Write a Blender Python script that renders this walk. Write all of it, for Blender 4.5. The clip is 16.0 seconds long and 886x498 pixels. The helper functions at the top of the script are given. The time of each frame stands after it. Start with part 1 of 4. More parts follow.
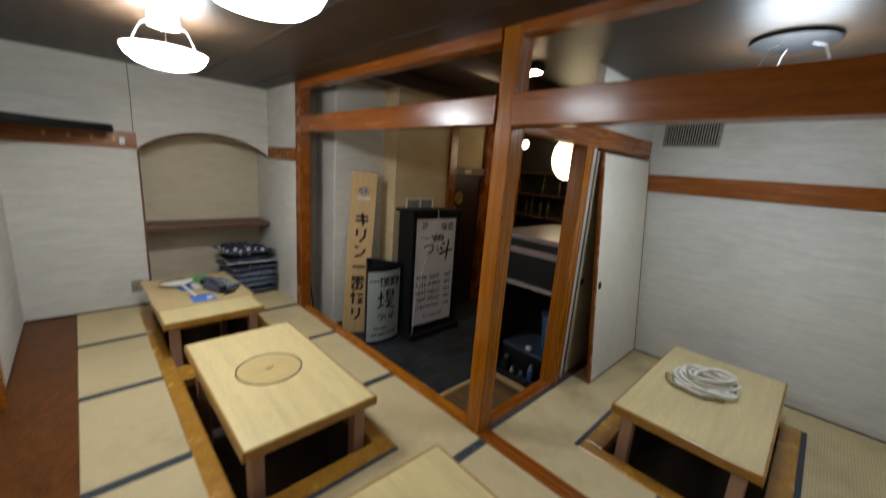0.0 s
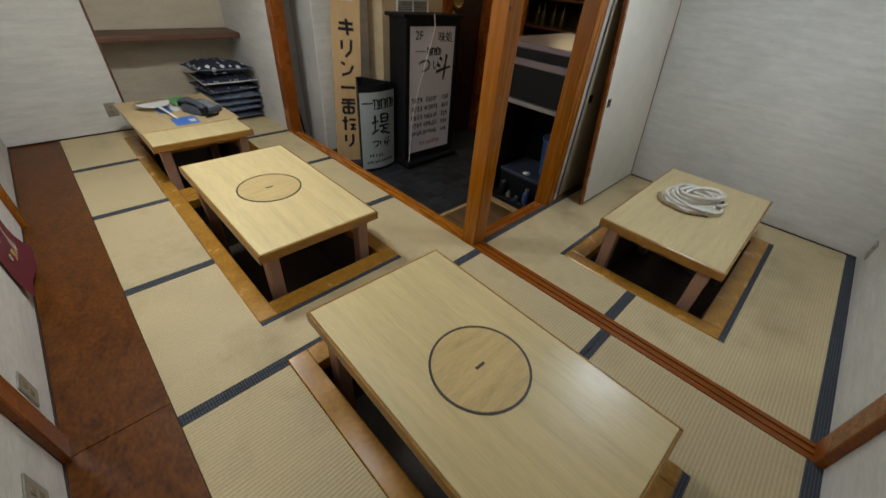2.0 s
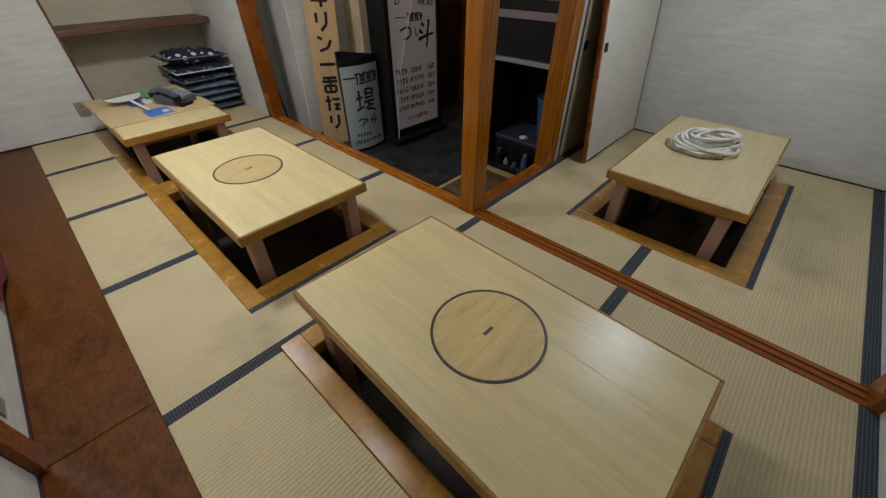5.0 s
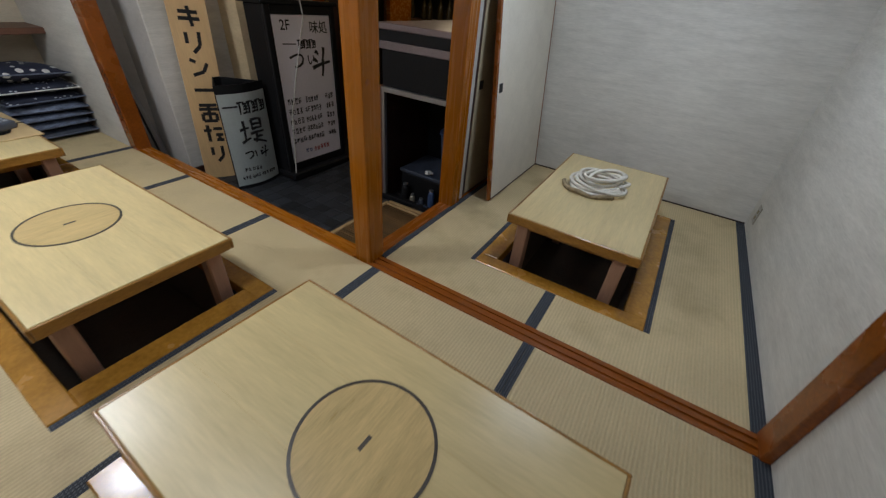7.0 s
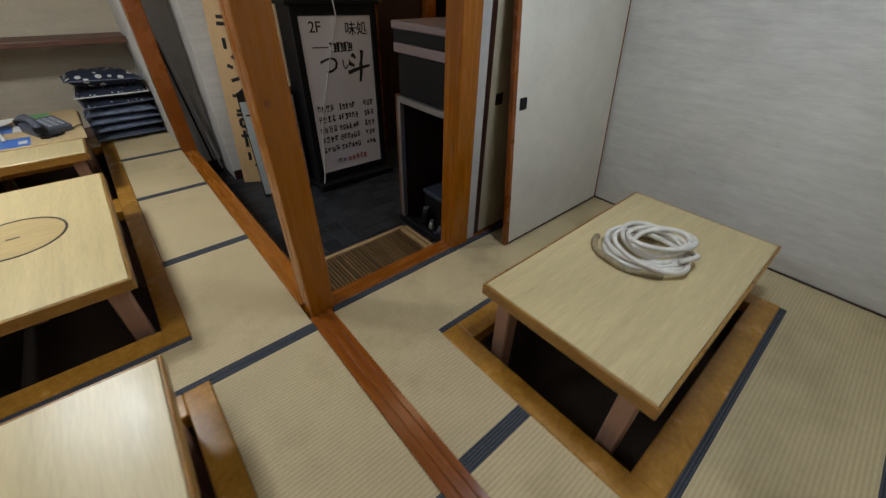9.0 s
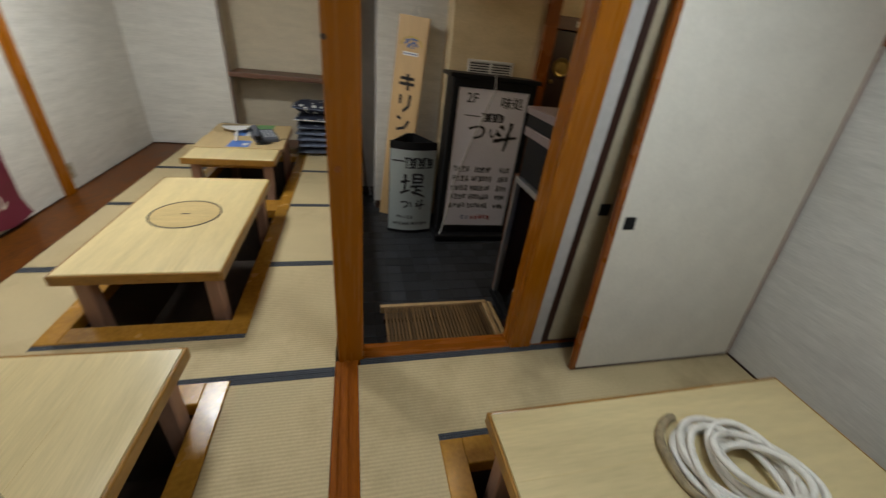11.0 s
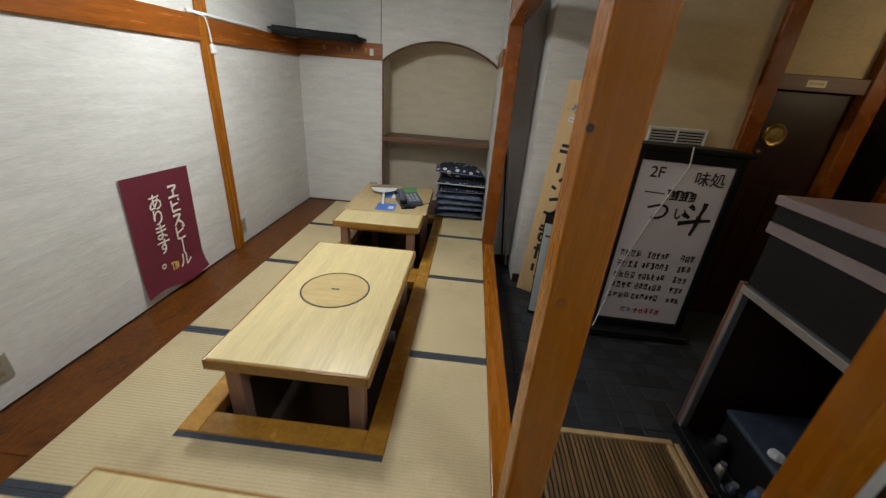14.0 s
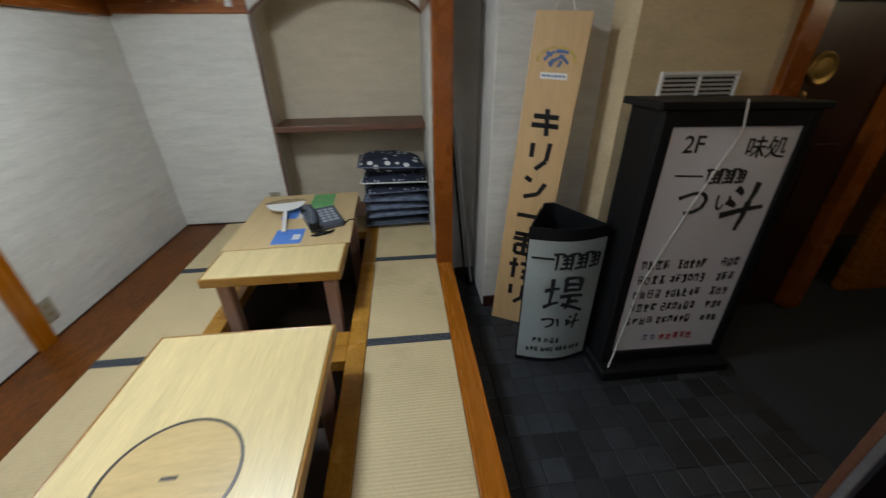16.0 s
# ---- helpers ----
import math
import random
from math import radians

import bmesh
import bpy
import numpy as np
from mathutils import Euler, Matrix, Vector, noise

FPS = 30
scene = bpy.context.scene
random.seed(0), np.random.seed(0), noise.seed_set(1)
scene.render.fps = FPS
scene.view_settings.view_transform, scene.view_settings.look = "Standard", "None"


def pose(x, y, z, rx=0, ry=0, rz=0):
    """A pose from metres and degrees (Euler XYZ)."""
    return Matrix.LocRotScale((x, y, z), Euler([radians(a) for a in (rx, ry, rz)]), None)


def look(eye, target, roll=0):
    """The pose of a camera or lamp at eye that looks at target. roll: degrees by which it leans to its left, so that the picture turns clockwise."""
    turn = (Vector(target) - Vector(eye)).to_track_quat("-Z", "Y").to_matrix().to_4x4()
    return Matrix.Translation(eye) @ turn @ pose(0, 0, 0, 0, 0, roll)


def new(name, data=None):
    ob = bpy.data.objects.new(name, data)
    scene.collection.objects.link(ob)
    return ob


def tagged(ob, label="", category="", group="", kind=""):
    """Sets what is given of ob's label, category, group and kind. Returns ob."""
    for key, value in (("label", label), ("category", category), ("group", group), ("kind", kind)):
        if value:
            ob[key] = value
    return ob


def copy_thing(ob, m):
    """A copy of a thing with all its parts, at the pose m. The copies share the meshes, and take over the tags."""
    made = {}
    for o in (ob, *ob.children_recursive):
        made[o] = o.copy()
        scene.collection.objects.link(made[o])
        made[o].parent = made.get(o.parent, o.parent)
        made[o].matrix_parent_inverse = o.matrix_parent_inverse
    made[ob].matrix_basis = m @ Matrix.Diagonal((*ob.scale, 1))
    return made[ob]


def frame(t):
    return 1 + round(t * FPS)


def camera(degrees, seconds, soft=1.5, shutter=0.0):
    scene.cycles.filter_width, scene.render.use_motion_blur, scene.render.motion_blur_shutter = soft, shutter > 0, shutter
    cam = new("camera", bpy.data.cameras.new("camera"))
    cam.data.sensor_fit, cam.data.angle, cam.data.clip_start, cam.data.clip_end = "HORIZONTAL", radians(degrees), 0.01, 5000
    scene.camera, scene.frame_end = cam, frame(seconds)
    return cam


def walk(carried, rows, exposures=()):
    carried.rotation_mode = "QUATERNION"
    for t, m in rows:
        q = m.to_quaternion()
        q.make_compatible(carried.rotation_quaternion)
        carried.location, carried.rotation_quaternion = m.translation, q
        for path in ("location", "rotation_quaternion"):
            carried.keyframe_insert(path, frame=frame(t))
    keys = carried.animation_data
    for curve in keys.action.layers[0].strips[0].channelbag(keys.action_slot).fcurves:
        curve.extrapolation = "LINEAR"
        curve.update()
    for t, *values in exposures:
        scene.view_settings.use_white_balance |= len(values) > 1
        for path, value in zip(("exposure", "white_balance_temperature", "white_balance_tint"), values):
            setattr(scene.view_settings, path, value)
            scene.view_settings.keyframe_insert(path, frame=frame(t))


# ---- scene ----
cam = camera(100.05, 16.0, soft=1.3, shutter=0.5)
ROWS = [  # seconds, eye, target, roll
    (0, (-1.6661, -1.1782, 1.5423), (-0.2920, 0.2116, 1.1176), 4.33),
    (0.5, (-1.6725, -1.1890, 1.5078), (-0.4156, 0.1429, 0.7039), 5.47),
    (1, (-1.6694, -1.1937, 1.4988), (-0.4422, 0.1143, 0.6137), 5.73),
    (1.5, (-1.6804, -1.1954, 1.4589), (-0.4924, 0.0253, 0.4108), 4.88),
    (2, (-1.6680, -1.1931, 1.4208), (-0.4903, -0.1047, 0.2257), 5.17),
    (2.5, (-1.6522, -1.1934, 1.3849), (-0.5342, -0.1829, 0.0699), 3.58),
    (3, (-1.6366, -1.1867, 1.3639), (-0.5317, -0.2516, -0.0162), 4.37),
    (3.5, (-1.6151, -1.1844, 1.3418), (-0.5165, -0.2189, -0.0223), 2.29),
    (4, (-1.6104, -1.1728, 1.2843), (-0.4943, -0.1104, 0.0094), 0.24),
    (6.5, (-1.4589, -1.1886, 1.2377), (-0.2002, -0.2088, 0.0312), 0.49),
    (7, (-1.2908, -1.1273, 1.2568), (0.1382, -0.3201, 0.1138), 5.28),
    (7.5, (-1.1458, -1.0863, 1.2590), (0.2626, -0.2404, 0.1185), 5.42),
    (8, (-0.9164, -1.1549, 1.1771), (0.1633, -0.0724, -0.1121), 0.78),
    (8.5, (-0.6520, -1.2394, 1.2057), (0.4286, -0.0980, -0.0311), 1.76),
    (11, (0.0020, -1.2600, 1.3567), (0.4561, 0.4082, 0.3511), 6.80),
    (11.5, (-0.0179, -1.2151, 1.3620), (0.0488, 0.5292, 0.3859), 5.92),
    (12, (-0.1421, -1.1952, 1.3701), (-0.1286, 0.5922, 0.4728), 4.85),
    (12.5, (-0.2659, -1.1708, 1.3809), (-0.2321, 0.6350, 0.5219), 3.42),
    (13, (-0.2990, -1.1130, 1.3813), (-0.2308, 0.6894, 0.5171), 4.59),
    (13.5, (-0.3012, -0.9581, 1.3736), (-0.2885, 0.8351, 0.4879), 3.10),
    (14, (-0.3036, -0.7604, 1.3736), (-0.3952, 1.0583, 0.5466), 4.48),
    (14.5, (-0.3311, -0.4903, 1.3540), (-0.3488, 1.2982, 0.4589), 4.44),
    (15, (-0.3430, -0.2333, 1.3609), (-0.2040, 1.5382, 0.4430), 4.13),
    (15.5, (-0.3181, 0.0636, 1.3333), (-0.3334, 1.8521, 0.4383), 0.57),
    (16, (-0.2822, 0.2888, 1.3002), (-0.1039, 2.0354, 0.3424), -0.61),
]
walk(cam, [(t, look(eye, target, roll)) for t, eye, target, roll in ROWS], exposures=[
    (0.0, 0.03, 6650, 10), (4.0, 0.0, 6550, 11), (7.5, -0.04, 6300, 13), (8.5, -0.03, 6350, 12),
    (11.0, 0.04, 6850, 10), (13.5, 0.06, 6600, 10), (15.0, 0.06, 6350, 9), (16.0, 0.1, 6100, 8)])

# ---- light ----
world = bpy.data.worlds.new("world")
scene.world = world
world.use_nodes = True
world.node_tree.nodes["Background"].inputs[0].default_value = (0.02, 0.02, 0.025, 1)
world.node_tree.nodes["Background"].inputs[1].default_value = 0.3
LAMP_POWER = 70.0
MID_LAMP_POWER = 25.0
SIDE_LAMP_POWER = 31.0
LANTERN_POWER = 5.5


# ---- materials ----
def mat(name, color, rough=0.6, metal=0.0, var=0.15, scale=6.0, grain=(1, 1, 1), bump=0.15, fine=60.0, dark=None, stain=0.0, spec=0.5, coat=0.0, rnd=0.0, warp=0.0):
    """A surface with large blotches, fine grain and a fine relief; grain stretches the pattern."""
    m = bpy.data.materials.new(name)
    m.use_nodes = True
    nt = m.node_tree
    b = nt.nodes["Principled BSDF"]
    L = nt.links.new
    co = nt.nodes.new("ShaderNodeTexCoord")
    mp = nt.nodes.new("ShaderNodeMapping")
    mp.inputs["Scale"].default_value = grain
    geo = nt.nodes.new("ShaderNodeNewGeometry")
    L(geo.outputs["Position"], mp.inputs["Vector"])
    n1 = nt.nodes.new("ShaderNodeTexNoise")
    n1.inputs["Scale"].default_value = scale
    n1.inputs["Detail"].default_value = 5
    n1.inputs["Distortion"].default_value = warp
    n2 = nt.nodes.new("ShaderNodeTexNoise")
    n2.inputs["Scale"].default_value = fine
    n2.inputs["Detail"].default_value = 3
    L(mp.outputs[0], n1.inputs["Vector"])
    L(mp.outputs[0], n2.inputs["Vector"])
    mix = nt.nodes.new("ShaderNodeMath")
    mix.operation = "MULTIPLY_ADD"
    mix.inputs[1].default_value = 0.45
    L(n2.outputs["Fac"], mix.inputs[0])
    sc = nt.nodes.new("ShaderNodeMath")
    sc.operation = "MULTIPLY"
    sc.inputs[1].default_value = 0.55
    L(n1.outputs["Fac"], sc.inputs[0])
    L(sc.outputs[0], mix.inputs[2])
    ramp = nt.nodes.new("ShaderNodeValToRGB")
    ramp.color_ramp.elements[0].position = 0.3
    ramp.color_ramp.elements[1].position = 0.7
    lo = dark or tuple(c * (1 - var) for c in color)
    hi = tuple(min(1, c * (1 + var * 0.6)) for c in color)
    ramp.color_ramp.elements[0].color = (*lo, 1)
    ramp.color_ramp.elements[1].color = (*hi, 1)
    L(mix.outputs[0], ramp.inputs[0])
    out = ramp.outputs[0]
    if stain:
        n3 = nt.nodes.new("ShaderNodeTexNoise")
        n3.inputs["Scale"].default_value = 1.7
        n3.inputs["Detail"].default_value = 6
        n3.inputs["Roughness"].default_value = 0.65
        L(geo.outputs["Position"], n3.inputs["Vector"])
        r3 = nt.nodes.new("ShaderNodeMapRange")
        r3.inputs[1].default_value, r3.inputs[2].default_value = 0.52, 0.72
        r3.inputs[3].default_value, r3.inputs[4].default_value = 0.0, stain
        L(n3.outputs["Fac"], r3.inputs[0])
        mx = nt.nodes.new("ShaderNodeMix")
        mx.data_type = "RGBA"
        L(r3.outputs[0], mx.inputs[0])
        L(out, mx.inputs[6])
        mx.inputs[7].default_value = (*(c * 0.45 * k for c, k in zip(color, (1, 0.92, 0.8))), 1)
        out = mx.outputs[2]
    if rnd:
        oi = nt.nodes.new("ShaderNodeObjectInfo")
        hs = nt.nodes.new("ShaderNodeHueSaturation")
        mr = nt.nodes.new("ShaderNodeMapRange")
        mr.inputs[3].default_value, mr.inputs[4].default_value = 1 - rnd, 1 + rnd
        L(oi.outputs["Random"], mr.inputs[0])
        L(mr.outputs[0], hs.inputs["Value"])
        L(out, hs.inputs["Color"])
        out = hs.outputs[0]
    L(out, b.inputs["Base Color"])
    rr = nt.nodes.new("ShaderNodeMapRange")
    rr.inputs[3].default_value, rr.inputs[4].default_value = max(0.02, rough - 0.08), min(1, rough + 0.1)
    L(n1.outputs["Fac"], rr.inputs[0])
    L(rr.outputs[0], b.inputs["Roughness"])
    b.inputs["Metallic"].default_value = metal
    b.inputs["Specular IOR Level"].default_value = spec
    b.inputs["Coat Weight"].default_value = coat
    b.inputs["Coat Roughness"].default_value = 0.12
    if bump:
        bp = nt.nodes.new("ShaderNodeBump")
        bp.inputs["Strength"].default_value = bump
        bp.inputs["Distance"].default_value = 0.004
        L(mix.outputs[0], bp.inputs["Height"])
        L(bp.outputs[0], b.inputs["Normal"])
    return m


def woven(name, color, axis, pitch, strength):
    """Rush matting: fine ribs across one axis over blotchy straw."""
    m = mat(name, color, rough=0.62, var=0.14, scale=3.0, fine=90, bump=0.0, stain=0.5, rnd=0.06, spec=0.35)
    nt = m.node_tree
    b = nt.nodes["Principled BSDF"]
    geo = nt.nodes.new("ShaderNodeNewGeometry")
    w = nt.nodes.new("ShaderNodeTexWave")
    w.bands_direction = axis
    w.inputs["Scale"].default_value = 0.314 / pitch
    w.inputs["Distortion"].default_value = 0.4
    w.inputs["Detail"].default_value = 2
    w.inputs["Detail Scale"].default_value = 8
    nt.links.new(geo.outputs["Position"], w.inputs["Vector"])
    bp = nt.nodes.new("ShaderNodeBump")
    bp.inputs["Strength"].default_value = strength
    bp.inputs["Distance"].default_value = 0.002
    nt.links.new(w.outputs["Fac"], bp.inputs["Height"])
    nt.links.new(bp.outputs[0], b.inputs["Normal"])
    old = b.inputs["Base Color"].links[0].from_socket
    mx = nt.nodes.new("ShaderNodeMix")
    mx.data_type, mx.blend_type = "RGBA", "MULTIPLY"
    mx.inputs[0].default_value = 0.24
    gr = nt.nodes.new("ShaderNodeMapRange")
    gr.inputs[3].default_value, gr.inputs[4].default_value = 0.55, 1.1
    nt.links.new(w.outputs["Fac"], gr.inputs[0])
    nt.links.new(old, mx.inputs[6])
    nt.links.new(gr.outputs[0], mx.inputs[7])
    nt.links.new(mx.outputs[2], b.inputs["Base Color"])
    return m


def dotted(name, base, dot, size, thresh, loose=0.55):
    """Printed cotton with pale dots."""
    m = mat(name, base, rough=0.85, var=0.3, fine=120, bump=0.3)
    nt = m.node_tree
    b = nt.nodes["Principled BSDF"]
    geo = nt.nodes.new("ShaderNodeNewGeometry")
    v = nt.nodes.new("ShaderNodeTexVoronoi")
    v.inputs["Scale"].default_value = size
    v.inputs["Randomness"].default_value = loose
    nt.links.new(geo.outputs["Position"], v.inputs["Vector"])
    t = nt.nodes.new("ShaderNodeMath")
    t.operation = "LESS_THAN"
    t.inputs[1].default_value = thresh
    nt.links.new(v.outputs["Distance"], t.inputs[0])
    old = b.inputs["Base Color"].links[0].from_socket
    mx = nt.nodes.new("ShaderNodeMix")
    mx.data_type = "RGBA"
    nt.links.new(t.outputs[0], mx.inputs[0])
    nt.links.new(old, mx.inputs[6])
    mx.inputs[7].default_value = (*dot, 1)
    nt.links.new(mx.outputs[2], b.inputs["Base Color"])
    return m


def glow(name, color, strength):
    m = bpy.data.materials.new(name)
    m.use_nodes = True
    b = m.node_tree.nodes["Principled BSDF"]
    b.inputs["Base Color"].default_value = (0.8, 0.8, 0.78, 1)
    b.inputs["Emission Color"].default_value = (*color, 1)
    b.inputs["Emission Strength"].default_value = strength
    return m


M_WALL = mat("wall_paper", (0.63, 0.61, 0.56), 0.85, var=0.16, scale=4, grain=(1, 1, 7), fine=22, bump=0.5, stain=0.16, spec=0.2)
M_TAN = mat("tan_wall", (0.60, 0.47, 0.29), 0.85, var=0.16, scale=4, grain=(1, 1, 3), fine=30, bump=0.3, stain=0.35, spec=0.2)
M_NICHE = mat("niche_plaster", (0.60, 0.52, 0.39), 0.9, var=0.12, scale=5, grain=(1, 1, 4), fine=40, bump=0.5, stain=0.2, spec=0.2)
M_CEIL = mat("ceiling_board", (0.036, 0.020, 0.010), 0.42, var=0.5, scale=2.2, grain=(6, 0.7, 1), fine=30, bump=0.12, spec=0.4)
M_BEAM = mat("lacquered_beam", (0.24, 0.062, 0.005), 0.26, var=0.4, scale=3, grain=(2, 2, 2), fine=40, bump=0.08, coat=0.12)
M_BEAM_Y = mat("lacquered_beam_long", (0.27, 0.072, 0.006), 0.24, var=0.4, scale=3, grain=(12, 0.8, 12), fine=26, bump=0.08, coat=0.12)
M_BEAM_X = mat("lacquered_beam_cross", (0.27, 0.075, 0.006), 0.26, var=0.4, scale=3, grain=(0.8, 12, 12), fine=26, bump=0.08, coat=0.12)
M_POST = mat("post_wood", (0.31, 0.095, 0.002), 0.26, var=0.2, spec=0.35, scale=3, grain=(14, 14, 0.7), fine=22, bump=0.08, coat=0.12)
M_SILL = mat("sill_wood", (0.34, 0.105, 0.005), 0.26, var=0.25, scale=3, grain=(12, 0.8, 12), fine=20, bump=0.06, coat=0.12)
M_PLANK = mat("plank_floor", (0.155, 0.048, 0.005), 0.34, var=0.3, scale=5.0, grain=(2.2, 1.1, 1), fine=34, bump=0.1, spec=0.25, dark=(0.042, 0.013, 0.004), warp=1.6)
M_DARK = mat("dark_wood", (0.035, 0.012, 0.007), 0.4, var=0.45, grain=(6, 6, 1), bump=0.15)
M_SHELF = mat("shelf_wood", (0.13, 0.055, 0.03), 0.45, var=0.35, grain=(1, 8, 8), bump=0.12)
M_TOP_Y = mat("table_top", (0.67, 0.53, 0.265), 0.33, var=0.17, scale=2.2, grain=(11, 0.8, 1), fine=16, bump=0.03, rnd=0.04, spec=0.6)
M_TOP_X = mat("table_top_cross", (0.63, 0.50, 0.26), 0.36, var=0.18, scale=2.2, grain=(0.8, 11, 1), fine=16, bump=0.03)
M_LID = mat("lid_wood", (0.60, 0.44, 0.20), 0.3, var=0.24, scale=3, grain=(1.2, 9, 1), fine=22, bump=0.04)
M_EDGE = mat("table_edge", (0.34, 0.165, 0.03), 0.3, var=0.35, scale=4, grain=(3, 3, 8), fine=20, bump=0.08, coat=0.15)
M_LEG = mat("leg_wood", (0.38, 0.22, 0.15), 0.5, var=0.2, scale=4, grain=(10, 10, 1), fine=20, bump=0.08)
M_PITRIM = mat("pit_frame", (0.42, 0.20, 0.028), 0.24, var=0.35, scale=3, grain=(3, 3, 3), fine=20, bump=0.06, coat=0.12)
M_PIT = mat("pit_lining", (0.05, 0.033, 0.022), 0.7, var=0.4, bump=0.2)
M_TATAMI_X = woven("tatami_straw", (0.605, 0.48, 0.272), "Y", 0.0145, 0.5)
M_TATAMI_Y = woven("tatami_straw_cross", (0.605, 0.48, 0.272), "X", 0.015, 1.0)
M_HERI = dotted("tatami_border", (0.026, 0.031, 0.042), (0.12, 0.13, 0.14), 95, 0.26, 0.1)
M_BLACK = mat("black_metal", (0.008, 0.008, 0.009), 0.5, var=0.3, bump=0.1, spec=0.2)
M_RING = mat("ring_metal", (0.10, 0.09, 0.08), 0.4, metal=0.6, var=0.3, bump=0.05)
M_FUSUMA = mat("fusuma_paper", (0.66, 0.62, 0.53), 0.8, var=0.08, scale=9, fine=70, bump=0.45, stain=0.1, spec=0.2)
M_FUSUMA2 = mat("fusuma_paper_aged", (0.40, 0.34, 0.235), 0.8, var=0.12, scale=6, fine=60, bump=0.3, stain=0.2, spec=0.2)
M_GREYW = mat("grey_plaster", (0.47, 0.45, 0.42), 0.85, var=0.15, scale=4, fine=40, bump=0.3, stain=0.3, spec=0.2)
M_SLATE = mat("slate_tile", (0.020, 0.022, 0.026), 0.5, var=0.45, scale=14, fine=80, bump=0.35, rnd=0.5)
M_GROUT = mat("grout", (0.022, 0.024, 0.026), 0.85, var=0.3)
M_BAMBOO = mat("slat_wood", (0.13, 0.07, 0.025), 0.55, var=0.45, scale=8, grain=(8, 1, 1), bump=0.15, rnd=0.35)
M_RIM = mat("pale_rim", (0.45, 0.29, 0.13), 0.5, var=0.25, scale=5, grain=(3, 3, 1), bump=0.1)
M_WHITE = mat("white_plastic", (0.72, 0.71, 0.68), 0.4, var=0.08, bump=0.05)
M_ACRYL = mat("acrylic_panel", (0.74, 0.72, 0.78), 0.32, var=0.06, scale=3, bump=0.02)
M_STAND = mat("stand_panel", (0.62, 0.68, 0.66), 0.4, var=0.1, scale=3, bump=0.03, stain=0.15)
M_BOARD = mat("board_wood", (0.58, 0.38, 0.18), 0.5, var=0.16, scale=2.4, grain=(10, 3, 0.6), fine=18, bump=0.06)
M_INK = mat("ink", (0.014, 0.014, 0.016), 0.6, var=0.2, bump=0)
M_RED = mat("red_ink", (0.45, 0.04, 0.04), 0.6, var=0.2, bump=0)
M_BLUEINK = mat("blue_ink", (0.10, 0.16, 0.34), 0.6, var=0.3, bump=0)
M_GOLD = mat("gold_ink", (0.55, 0.38, 0.10), 0.5, var=0.3, bump=0)
M_POSTER = mat("maroon_paper", (0.135, 0.014, 0.030), 0.55, var=0.14, scale=3, fine=40, bump=0.06)
M_CREAM = mat("cream_print", (0.72, 0.66, 0.56), 0.6, var=0.06, bump=0)
M_PLATE = mat("outlet_plate", (0.33, 0.31, 0.25), 0.35, metal=0.3, var=0.15, bump=0.05)
M_HOSE = mat("hose_cloth", (0.72, 0.68, 0.60), 0.7, var=0.22, scale=30, fine=200, bump=0.3)
M_TAPE = mat("old_cord", (0.30, 0.23, 0.13), 0.7, var=0.5, scale=40, bump=0.3)
M_STEEL = mat("brushed_steel", (0.42, 0.42, 0.43), 0.35, metal=0.8, var=0.2, bump=0.05)
M_PINK = mat("counter_laminate", (0.20, 0.155, 0.155), 0.35, var=0.15, scale=5, bump=0.05)
M_BLUE = mat("blue_bin", (0.05, 0.09, 0.20), 0.5, var=0.3, bump=0.1)
M_BLUEPACK = mat("blue_pack", (0.04, 0.14, 0.50), 0.35, var=0.5, scale=26, fine=60, bump=0.1, dark=(0.08, 0.2, 0.5))
M_GREENPACK = mat("green_pack", (0.05, 0.30, 0.07), 0.35, var=0.5, scale=26, fine=60, bump=0.1, dark=(0.25, 0.4, 0.2))
M_PHONE = mat("grey_plastic", (0.075, 0.085, 0.11), 0.4, var=0.15, scale=20, bump=0.05)
M_KEY = mat("pale_keys", (0.36, 0.38, 0.41), 0.45, var=0.1, bump=0)
M_BAG = mat("dark_bag", (0.04, 0.05, 0.075), 0.6, var=0.6, scale=18, bump=0.4)
M_NAVY = dotted("navy_dots", (0.014, 0.018, 0.04), (0.6, 0.6, 0.57), 14, 0.3)
M_NAVY2 = dotted("navy_sprigs", (0.012, 0.016, 0.035), (0.42, 0.44, 0.48), 26, 0.22)
M_STRIPE = mat("grey_blue_cotton", (0.16, 0.19, 0.26), 0.85, var=0.7, scale=16, grain=(1, 1, 5), fine=60, bump=0.3, dark=(0.02, 0.025, 0.05))
M_CARD = mat("cardboard", (0.55, 0.40, 0.20), 0.75, var=0.12, scale=3, grain=(8, 1, 1), bump=0.04)
M_BRASS = mat("brass", (0.45, 0.30, 0.10), 0.35, metal=0.9, var=0.4, scale=14, bump=0.2)
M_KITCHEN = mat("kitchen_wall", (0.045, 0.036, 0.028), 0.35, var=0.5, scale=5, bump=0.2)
M_BOTTLE = mat("bottle_glass", (0.05, 0.035, 0.012), 0.08, var=0.3, bump=0)
M_LAMP = glow("lamp_glass", (0.93, 1.0, 1.04), LAMP_POWER)
M_LAMP_MID = glow("lamp_glass_mid", (0.93, 1.0, 1.04), MID_LAMP_POWER)
M_LAMP_SIDE = glow("lamp_glass_side", (0.86, 1.0, 1.14), SIDE_LAMP_POWER)
M_LANTERN = glow("lantern_paper", (1.0, 0.80, 0.48), LANTERN_POWER)
M_BULB = glow("bulb", (1.0, 0.74, 0.42), 62.0)


